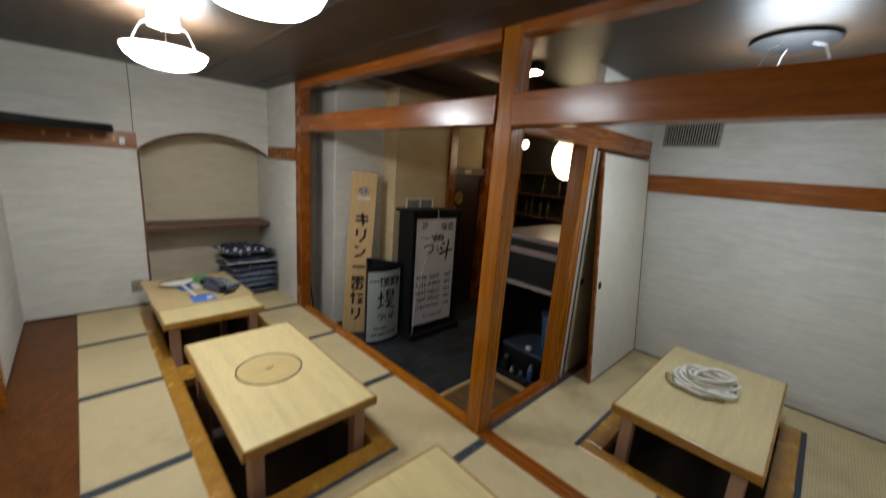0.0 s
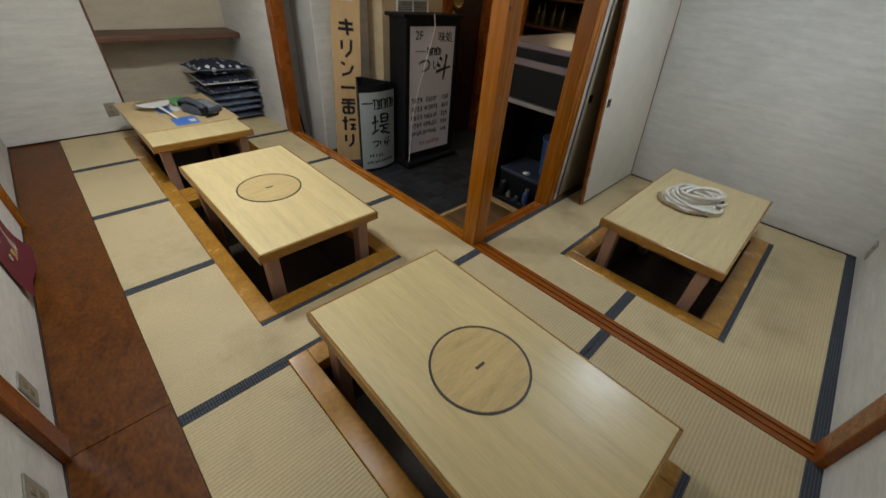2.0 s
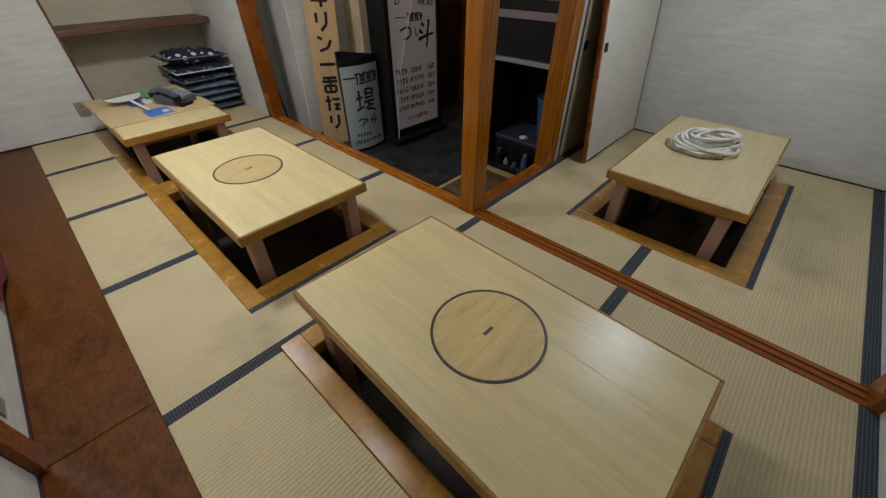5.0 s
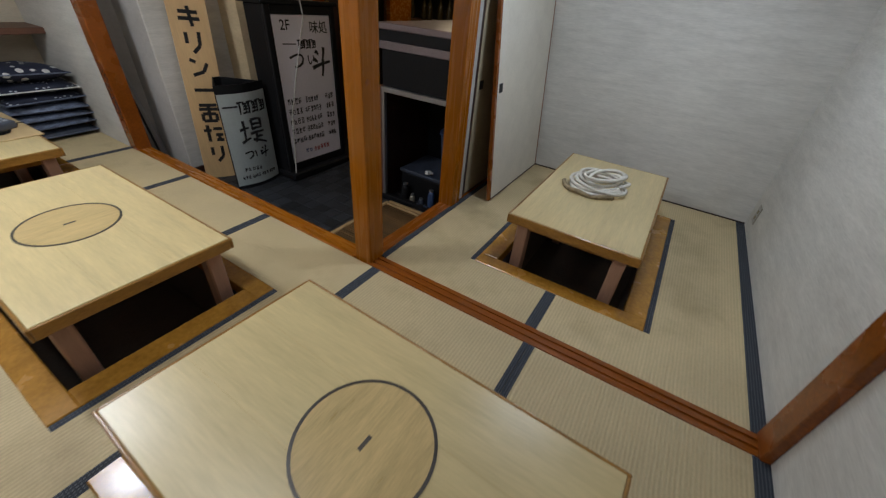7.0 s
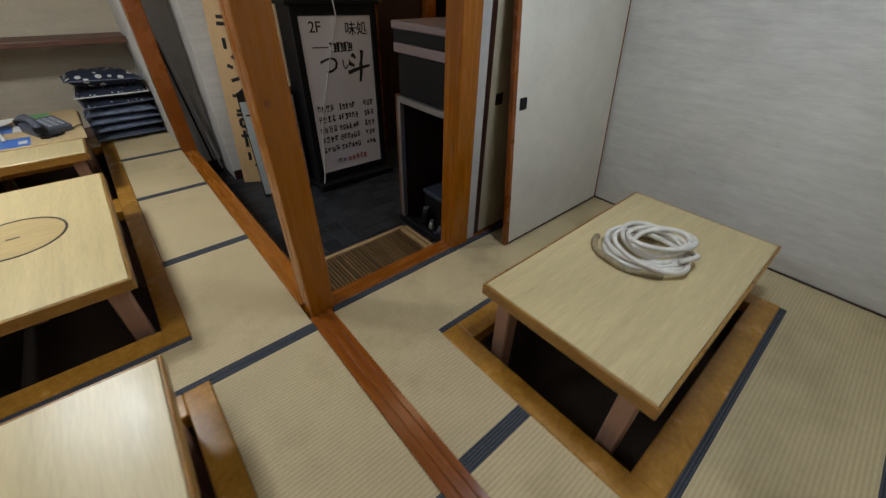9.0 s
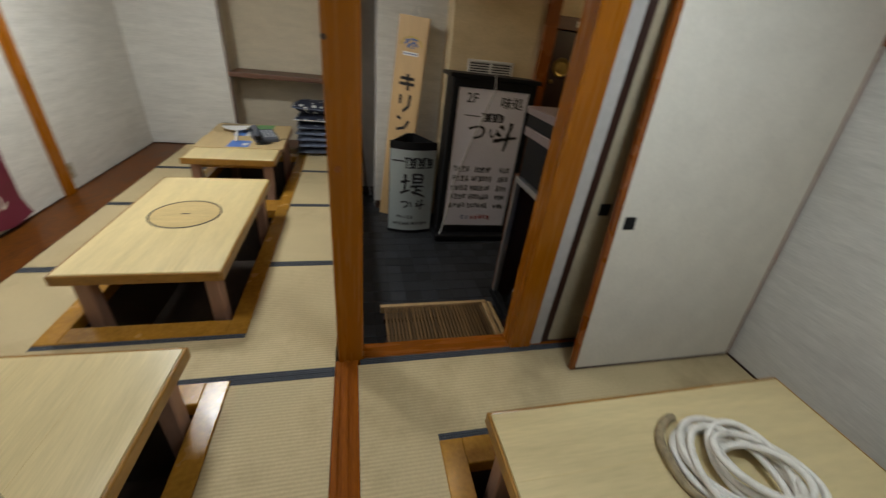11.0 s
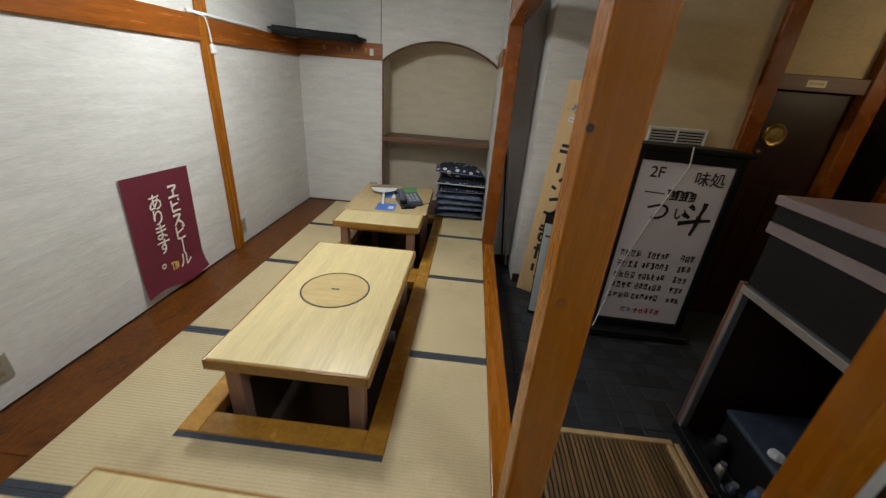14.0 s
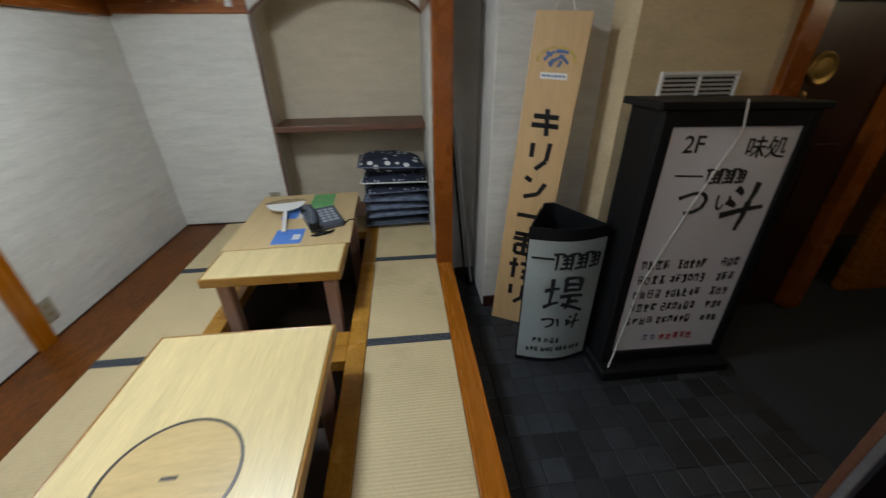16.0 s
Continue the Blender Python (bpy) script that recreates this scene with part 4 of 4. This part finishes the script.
def on_stand(x, z):
    """On the curved front of the stand, square to it."""
    u = (x + 0.2) / 0.4
    return pose(x, -0.1213 - 0.045 * math.sin(math.pi * u), z, 0, 0, -math.degrees(math.atan(0.045 * math.pi / 0.4 * math.cos(math.pi * u))))


part("brush_mark", box(-0.055, 0.055, -0.0006, 0.0006, -0.006, 0.006), M_INK, us, "brush-written shop name").matrix_basis = on_stand(-0.125, 0.68)
for x in (-0.03, 0.045, 0.12):
    part("brush_mark", ink_strokes(MARK_HOUSE, 0.095, 0.008), M_INK, us, "brush-written shop name").matrix_basis = on_stand(x, 0.665)
part("brush_mark", ink_strokes(MARK_BANK, 0.2, 0.012), M_INK, us, "brush-written shop name").matrix_basis = pose(0.0, -0.1675, 0.47)
for x, mk in ((-0.06, [(-.4, .2, .3, .3), (.3, .3, .35, -.1), (.35, -.1, -.1, -.4)]), (0.015, [(-.3, .3, -.2, -.3), (.3, .2, .35, -.15)]), (0.08, MARK_DIPPER)):
    part("brush_mark", ink_strokes(mk, 0.085, 0.008), M_INK, us, "brush-written shop name").matrix_basis = on_stand(x, 0.29)
part("menu_line", glyphs(rng, 0.05, 0.034, 2), M_INK, us, "illegible small print").matrix_basis = on_stand(-0.1, 0.165)
part("menu_line", glyphs(rng, 0.09, 0.034, 3), M_INK, us, "illegible small print").matrix_basis = on_stand(-0.02, 0.165)
for x in (-0.12, -0.04, 0.04, 0.12):
    part("menu_line", glyphs(rng, 0.07, 0.034, 3), M_INK, us, "illegible small print").matrix_basis = on_stand(x, 0.1)

# tall advertising board, leaning on the wall
bottom, top = Vector((0.357, 2.165, GZ)), Vector((0.497, 2.25, 1.44))
ax = (top - bottom)
ln = ax.length
zx = ax.normalized()
xx = Vector((0.9, -0.43, 0))
xx = xx - zx * zx.dot(xx)
xx.normalize()
yy = zx.cross(xx)
mb = Matrix((xx, yy, zx)).transposed().to_4x4()
mb.translation = bottom
ab = thing("advertising_board", "tall pale wooden advertising board leaning on the wall", "board", at=mb)
part("plank", box(-0.13, 0.13, -0.012, 0.012, 0, ln, 0.002), M_BOARD, ab)
part("hanging_cord", tube([(-0.05, 0, ln), (-0.012, 0.0, ln + 0.075), (0.012, 0, ln + 0.075), (0.05, 0, ln)], 0.005, 6), M_HOSE, ab, "white cord loop")
bm = bmesh.new()
for k in range(17):
    a = math.pi * k / 16
    bm_box(bm, 0.088 * math.cos(a) - 0.009, 0.088 * math.cos(a) + 0.009, -0.0004 - 0.00002 * k, 0.0004, 0.06 * math.sin(a) - 0.006, 0.06 * math.sin(a) + 0.006)
part("emblem", bm, M_GOLD, ab, "faded gold emblem").matrix_basis = pose(0, -0.0126, ln - 0.21)
part("emblem", ink_strokes([(-.5, -.1, -.1, .25), (-.3, -.25, .3, .1), (-.05, .25, .45, .2), (.1, .1, .5, -.2), (-.45, .2, -.2, .05), (.2, -.1, .1, -.35), (-.15, -.05, -.2, -.35)], 0.115, 0.009), M_BLUEINK, ab, "faded blue emblem").matrix_basis = pose(0, -0.0128, ln - 0.195)
part("emblem", box(-0.065, 0.065, -0.0003, 0.0003, -0.015, 0.015), M_WHITE, ab).matrix_basis = pose(0, -0.0125, ln - 0.275)
part("emblem", bars(random.Random(2), 0.11, 0.016, 1, 7), M_BLUEINK, ab).matrix_basis = pose(0, -0.0131, ln - 0.275)
rng = random.Random(31)
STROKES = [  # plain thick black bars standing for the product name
    [(-.05, .02, .05, .02), (-.055, -.015, .055, -.015), (0.0, .05, .012, -.055)],
    [(-.035, .05, -.035, -.01), (.035, .055, .03, -.02), (.03, -.02, -.01, -.06)],
    [(-.045, .04, -.015, .025), (-.04, -.05, .02, -.03), (.02, -.03, .045, .02)],
    [(-.055, 0.0, .055, 0.0)],
    [(-.05, .045, .05, .045), (-.055, .02, .055, .02), (0.0, .055, 0.0, -.055), (-.04, -.01, .04, -.01), (-.04, -.055, .04, -.055), (-.04, -.01, -.04, -.055), (.04, -.01, .04, -.055)],
    [(-.055, .02, -.01, .02), (-.03, .055, -.03, -.055), (0.0, .03, .055, .03), (.01, -.01, .055, -.01), (.01, -.045, .055, -.045), (.03, -.01, .03, -.045)],
    [(-.03, .045, -.03, -.01), (.03, .05, .03, -.02), (.03, -.02, -.005, -.055)],
]
for k, strokes in enumerate(STROKES):
    bm = bmesh.new()
    for x0, z0, x1, z1 in strokes:
        a, b = Vector((x0, 0, z0)) * 1.25, Vector((x1, 0, z1)) * 1.25
        n = Vector((-(b - a).z, 0, (b - a).x)).normalized() * 0.0125
        vs = [bm.verts.new(p + Vector((0, -0.0002, 0))) for p in (a + n, b + n, b - n, a - n)]
        bm.faces.new(vs)
    bmesh.ops.solidify(bm, geom=bm.faces, thickness=0.0006)
    part("character", bm, M_INK, ab, "thick black painted mark").matrix_basis = pose(0, -0.0128, ln - 0.49 - 0.172 * k)

# poles leaning in the corner
for k, (x0, y0, x1, y1, z1) in enumerate(((0.165, 2.60, 0.045, 2.70, 0.86), (0.125, 2.62, 0.03, 2.71, 0.8))):
    p = thing("pole", "thin dark metal pole leaning in the corner", "pole", "poles in the corner", pose(x0, y0, GZ))
    part("shaft", tube([(0, 0, 0), (x1 - x0, y1 - y0, z1 - GZ)], 0.009, 8), M_BLACK if k else M_STEEL, p)
    part("tip", tube([(0, 0, 0.0), (0.0, 0, 0.03)], 0.012, 8), M_BLACK, p)

# wall vent behind the sign
gv = thing("wall_grille", "grey wall grille in a white frame on tan plaster", "vent", at=pose(1.14, 2.10, 1.085))
for a in ((-0.2, 0.2, 0.085, 0.1), (-0.2, 0.2, -0.1, -0.085), (-0.2, -0.185, -0.085, 0.085), (0.185, 0.2, -0.085, 0.085), (-0.006, 0.006, -0.085, 0.085)):
    part("frame_bar", box(a[0], a[1], -0.02, 0.0, a[2], a[3], 0.002), M_WHITE, gv)
part("backing", box(-0.185, 0.185, -0.006, -0.001, -0.085, 0.085), M_BLACK, gv)
for k in range(9):
    part("louvre", box(-0.185, 0.185, -0.015, -0.006, -0.08 + k * 0.0195, -0.07 + k * 0.0195), M_GREYW, gv)

# ---- fixtures in the mat room ----
v = thing("ceiling_vent", "grey slatted air vent high on the papered wall", "vent", at=pose(EX, -0.285, 1.962))
for a in ((-0.205, 0.205, 0.09, 0.105), (-0.205, 0.205, -0.105, -0.09), (-0.205, -0.19, -0.09, 0.09), (0.19, 0.205, -0.09, 0.09)):
    part("frame_bar", box(-0.012, 0.0, a[0], a[1], a[2], a[3], 0.002), M_PLATE, v)
part("backing", box(-0.004, -0.001, -0.19, 0.19, -0.09, 0.09), M_BLACK, v)
for k in range(20):
    part("slat", box(-0.01, -0.004, -0.185 + k * 0.019, -0.177 + k * 0.019, -0.09, 0.09), M_PLATE, v)


def outlet(m, label="grey-brown metal outlet plate low on the wall"):
    """Plate in the yz plane, facing +x."""
    t = thing("wall_outlet", label, "outlet", "wall outlets", m)
    part("plate", box(0.0, 0.006, -0.042, 0.042, -0.06, 0.06, 0.002), M_PLATE, t)
    for z in (-0.022, 0.022):
        part("socket", box(0.006, 0.0075, -0.014, 0.014, z - 0.012, z + 0.012, 0.0005), M_TAPE, t)


outlet(pose(WX, 0.26, 0.175))
outlet(pose(WX, 1.99, 0.15))
outlet(pose(1.79, SY, 0.155, 0, 0, 90))
outlet(pose(WX, -0.187, 0.2))
outlet(pose(-1.36, NY, 0.2, 0, 0, -90))
sw = thing("wall_switch", "small white switch box with cord on the post", "switch", at=pose(WX + 0.025, 1.93, 1.45))
part("body", box(0, 0.022, -0.02, 0.02, -0.028, 0.028, 0.004), M_WHITE, sw)
part("cord", tube([(0.01, -0.005, 0.028), (0.01, -0.015, 0.12), (0.008, -0.03, 0.185), (0.008, -0.2, 0.2)], 0.005, 6), M_WHITE, sw, "white surface cord")
part("conduit", box(0.0, 0.012, -0.2, 0.62, 0.192, 0.206), M_WHITE, sw, "white surface conduit")
s2 = thing("wall_switch", "small white switch on the wooden rail", "switch", at=pose(-1.36, NY - 0.022, 1.57))
part("body", box(-0.02, 0.02, -0.016, 0, -0.03, 0.03, 0.003), M_WHITE, s2)


def hook(m):
    h = thing("coat_hook", "small brass coat hook on the wooden rail", "hook", "coat hooks on the rail", m)
    part("base_plate", box(-0.012, 0.012, -0.004, 0, -0.02, 0.02, 0.001), M_BRASS, h)
    part("arm", tube([(0, -0.003, 0.005), (0, -0.03, -0.002), (0, -0.04, 0.018)], 0.004, 6), M_BRASS, h)


for xh in (-1.42, -1.56, -1.70, -1.84):
    hook(pose(xh, NY - 0.022, 1.585))
for yh in (2.72, 2.92):
    hook(pose(SILL - 0.02, yh, 1.57, 0, 0, -90))
wc = thing("wall_cable", "thin dark cable running up the papered wall", "cable", at=pose(-1.275, NY, 1.652))
part("cable_run", tube([(0, -0.003, 0), (0.003, -0.003, 0.3), (0, -0.003, CEIL - 1.654)], 0.003, 6), M_DARK, wc)
cs = thing("corner_shelf", "black corner shelf board over the coat hooks", "shelf", at=pose(WX, NY, 1.66))
part("board", prism([(0.022, -0.62), (0.68, -0.23), (0.70, -0.0), (0.022, 0.0)], 0.0, 0.022), M_BLACK, cs)
part("front_lip", tube([(0.05, -0.60, 0.0), (0.37, -0.42, -0.004), (0.68, -0.24, 0.0)], 0.036, 10), M_BLACK, cs)
part("bracket", box(0.3, 0.32, -0.3, -0.022, -0.02, 0.0), M_BLACK, cs)
ns = thing("niche_shelf", "dark brown wooden shelf across the arched niche", "shelf", at=pose(-0.68, NY, 0.71))
part("board", box(-0.575, 0.578, -0.012, 0.36, 0.02, 0.066, 0.006, 2), M_SHELF, ns)
part("cleat", box(-0.575, 0.578, 0.34, 0.37, 0.0, 0.02), M_SHELF, ns)

# poster
po = thing("poster", "maroon paper poster with cream Japanese lettering, curled bottom", "poster", at=pose(WX + 0.004, 1.238, 0.408, -2.3))
bm = bmesh.new()
nu, nv = 8, 14
grid = [[bm.verts.new((0.0015 + 0.002 * (1 + math.sin(3 * i / nu + 2 * j / nv)) + 0.035 * max(0, 0.16 - j / nv) / 0.16 * (0.5 + 0.5 * i / nu), -0.252 + 0.504 * i / nu, -0.358 + 0.716 * j / nv + (0.018 * math.sin(i * 0.9) if j == 0 else 0))) for i in range(nu + 1)] for j in range(nv + 1)]
for j in range(nv):
    for i in range(nu):
        bm.faces.new((grid[j][i], grid[j][i + 1], grid[j + 1][i + 1], grid[j + 1][i]))
part("sheet", bm, M_POSTER, po, smooth=True)
PX = 0.011


def on_poster(y, z):
    return pose(PX, y, z, 90, 0, 90)


for k, ch in enumerate("\u3042\u308a\u307e\u3059\u3002"):
    letters(ch, 0.108, M_CREAM, po, on_poster(-0.06, 0.185 - 0.092 * k))
for k, marks in enumerate((
        [(-.4, .4, .4, .4), (.35, .4, .05, .05), (0, .15, 0, -.35), (-.5, -.4, .5, -.4)],
        [(-.35, .45, -.35, -.4), (-.35, .05, .3, .15), (-.35, -.4, .45, -.38), (.35, .5, .45, .35)],
        [(-.4, .4, .35, .4), (.3, .4, -.4, -.4), (.05, -.05, .45, -.42)])):
    part("mark", ink_strokes(marks, 0.082, 0.008), M_CREAM, po, "cream printed mark").matrix_basis = pose(PX, 0.085, 0.225 - 0.092 * k, 0, 0, 90)
for k, ch in enumerate("\u30d3\u4e28\u30eb"):
    letters(ch, 0.108, M_CREAM, po, on_poster(0.085, 0.225 - 0.092 * (k + 3)))
part("emblem", ink_strokes(MARK_HOUSE, 0.055, 0.005), M_GOLD, po, "small gold emblem").matrix_basis = pose(PX, -0.01, -0.235, 0, 0, 90)
part("emblem", bars(random.Random(6), 0.05, 0.02, 1, 4), M_CREAM, po, "illegible print").matrix_basis = pose(PX, -0.01, -0.285, 0, 0, 90)

# ---- things on the tables ----
TOPZ = 0.30
rng = random.Random(17)
h = thing("hose", "coiled off-white cloth hose tied with old cord", "hose", at=pose(1.085, -0.85, TOPZ, 0, 0, -75))
for k in range(9):
    low = k < 5
    r0 = (0.14 if low else 0.105) + rng.uniform(-0.02, 0.012)
    cxk, cyk = rng.uniform(-0.02, 0.02) + (0.0 if low else 0.03), rng.uniform(-0.02, 0.02) + (0.0 if low else 0.035)
    z0, tl, ph0 = (0.011 + 0.007 * k if low else 0.045 + 0.009 * (k - 5)), (0.008 if low else rng.uniform(0.012, 0.03)), rng.uniform(0, 6.3)
    pts = [(cxk + r0 * 1.12 * math.cos(2 * math.pi * i / 40), cyk + r0 * (0.95 + 0.06 * math.sin(k)) * math.sin(2 * math.pi * i / 40 + 0.25 * math.sin(k)), max(0.011, z0 + tl * math.sin(2 * math.pi * i / 40 + ph0))) for i in range(41)]
    part("coil", tube(pts, 0.0105, 8), M_HOSE, h, smooth=True)
part("loose_end", tube([(0.13, -0.05, 0.05), (0.17, -0.02, 0.06), (0.19, 0.03, 0.05), (0.17, 0.06, 0.045)], 0.011, 8), M_HOSE, h, smooth=True)
pts = [(-0.02 + 0.155 * 1.15 * math.cos(3.0 + 2.4 * i / 16), -0.02 + 0.15 * math.sin(3.0 + 2.4 * i / 16), 0.013 + 0.006 * math.sin(i)) for i in range(17)]
part("old_cord", tube(pts, 0.014, 8), M_TAPE, h, "frayed brown cord", True)

pb = thing("cardboard_sheet", "unfolded cardboard box with blue and green print on the table", "cardboard", at=pose(-0.985, 2.66, TOPZ + 0.001, 0, 0, 2))
part("flap", box(-0.365, 0.345, -0.42, -0.052, 0.0, 0.007, 0.001), M_CARD, pb)
part("flap", box(-0.355, 0.345, -0.048, 0.44, 0.0, 0.006, 0.001), M_CARD, pb)
for nm, a, m in (("print_patch", (-0.11, 0.06, -0.39, -0.19), M_BLUEPACK), ("print_patch", (-0.13, -0.03, -0.02, 0.2), M_BLUEPACK), ("print_patch", (-0.025, 0.035, -0.02, 0.2), M_WHITE), ("print_patch", (0.02, 0.18, 0.11, 0.42), M_GREENPACK)):
    part(nm, box(*a, 0.0062, 0.0078), m, pb, "printed area of the box")
part("print_patch", box(0.0, 0.045, -0.34, -0.27, 0.0079, 0.0084), M_WHITE, pb, "white printed area")
PZ = TOPZ + 0.009
ph = thing("telephone", "dark grey desk telephone with pale keys and tangled cord", "telephone", at=pose(-0.82, 2.52, PZ, 0, 0, 24))
bm = bmesh.new()
bm_box(bm, -0.1, 0.11, -0.1, 0.12, 0.0, 0.045, 0.012, 2)
for v in bm.verts:
    if v.co.z > 0.02:
        v.co.z += 0.13 * (v.co.y + 0.1)
part("base", bm, M_PHONE, ph)
hs = part("handset", tube([(-0.085, -0.12, 0.05), (-0.075, -0.1, 0.075), (-0.06, -0.02, 0.095), (-0.06, 0.06, 0.105), (-0.07, 0.12, 0.085), (-0.075, 0.135, 0.07)], 0.024, 10), M_PHONE, ph, "dark grey handset", True)
part("ear_cap", cyl(0.032, 0.04, 0.075, 16, (-0.078, -0.115)), M_BLACK, hs)
part("ear_cap", cyl(0.032, 0.05, 0.085, 16, (-0.075, 0.125)), M_BLACK, hs)
for i in range(3):
    for j in range(5):
        x, y = 0.0 + 0.036 * i, -0.07 + 0.034 * j
        z = 0.045 + 0.13 * (y + 0.1)
        part("key", box(x - 0.013, x + 0.013, y - 0.009, y + 0.009, z - 0.004, z + 0.006, 0.002), M_KEY, ph, "pale grey key")
part("cord", tube([(-0.08 + 0.05 * math.sin(0.9 * k) + 0.004 * k, -0.13 - 0.03 * abs(math.cos(0.7 * k)), 0.006 + 0.004 * (k % 3)) for k in range(22)], 0.005, 6), M_BLACK, ph, "tangled black cord", True)
part("cord", tube([(0.1, -0.08, 0.01), (0.14, -0.05, 0.005), (0.16, -0.02, 0.005), (0.19, -0.04, 0.005)], 0.003, 6), M_BLACK, ph, "tangled black cord", True)
fan = thing("hand_fan", "round white paper hand fan with brown rim and white handle", "fan", at=pose(-1.04, 2.42, PZ + 0.004, 6, 0, 11))
hd = [(0.125 * math.cos(a), 0.40 + 0.12 * math.sin(a)) for a in [-math.pi * 1.0 + math.pi * i / 14 for i in range(15)]]
part("head", prism(hd + [(0.0, 0.445)], 0.0, 0.004), M_WHITE, fan)
part("rim_strip", prism([(0.135 * math.cos(a), 0.40 + 0.05 * math.sin(a)) for a in [math.pi * i / 14 for i in range(15)]] + [(-0.1, 0.395), (0.1, 0.395)], 0.001, 0.006), M_TAPE, fan, "brown rim strip")
part("handle", box(-0.011, 0.011, 0.0, 0.30, 0.0, 0.008, 0.002), M_WHITE, fan)

# stack of floor cushions
z = 0.0
for k in range(7):
    hgt = (0.085, 0.07, 0.065, 0.07, 0.08, 0.085, 0.125)[k]
    m = (M_BAG, M_STRIPE, M_STRIPE, M_STRIPE, M_NAVY2, M_NAVY2, M_NAVY)[k]
    c = thing("floor_cushion", ("navy floor cushion with white dots on the stack" if k == 6 else "grey-blue patterned floor cushion in a stack" if k < 4 else "navy sprigged floor cushion in a stack"), "cushion", "stacked floor cushions", pose(-0.365 + rng.uniform(-0.012, 0.012) + (-0.03 if k == 6 else 0), 3.31, z, (-4 if k == 6 else 0), (3 if k == 6 else 0), rng.uniform(-6, 6)))
    bm = bmesh.new()
    nx = 10
    for s in (1, -1):
        g = [[bm.verts.new((-0.25 + 0.5 * i / nx, -0.25 + 0.5 * j / nx, hgt / 2 + s * hgt / 2 * min(1, 4.2 * (min(i, nx - i) / nx)) ** 0.5 * min(1, 4.2 * (min(j, nx - j) / nx)) ** 0.5 * (1 + 0.12 * noise.noise(Vector((i * 0.6, j * 0.6, k + s)))))) for i in range(nx + 1)] for j in range(nx + 1)]
        for j in range(nx):
            for i in range(nx):
                q = (g[j][i], g[j][i + 1], g[j + 1][i + 1], g[j + 1][i])
                bm.faces.new(q if s > 0 else q[::-1])
    bmesh.ops.remove_doubles(bm, verts=bm.verts, dist=0.0005)
    part("cover", bm, m, c, smooth=True)
    part("piping", tube([(-0.252, -0.252, hgt / 2), (0.252, -0.252, hgt / 2), (0.252, 0.252, hgt / 2), (-0.252, 0.252, hgt / 2), (-0.252, -0.252, hgt / 2)], 0.005, 5), M_STRIPE if k != 5 else M_WHITE, c)
    z += hgt * 0.93

# ---- slate tiles of the entrance floor ----
tile = mesh_of("tile", box(-0.053, 0.053, -0.053, 0.053, -0.006, 0.0, 0.002), M_SLATE)
base = bpy.data.objects["entrance_floor"]
for i in range(13):
    for j in range(24):
        x, y = 0.062 + i * 0.112, 0.165 + j * 0.112
        if (x > 0.2 and y > 2.3) or (x > 0.78 and y > 2.05) or y > 2.72:
            continue
        o = new("tile", tile)
        o.parent = base
        o.location = (x, y, GZ)
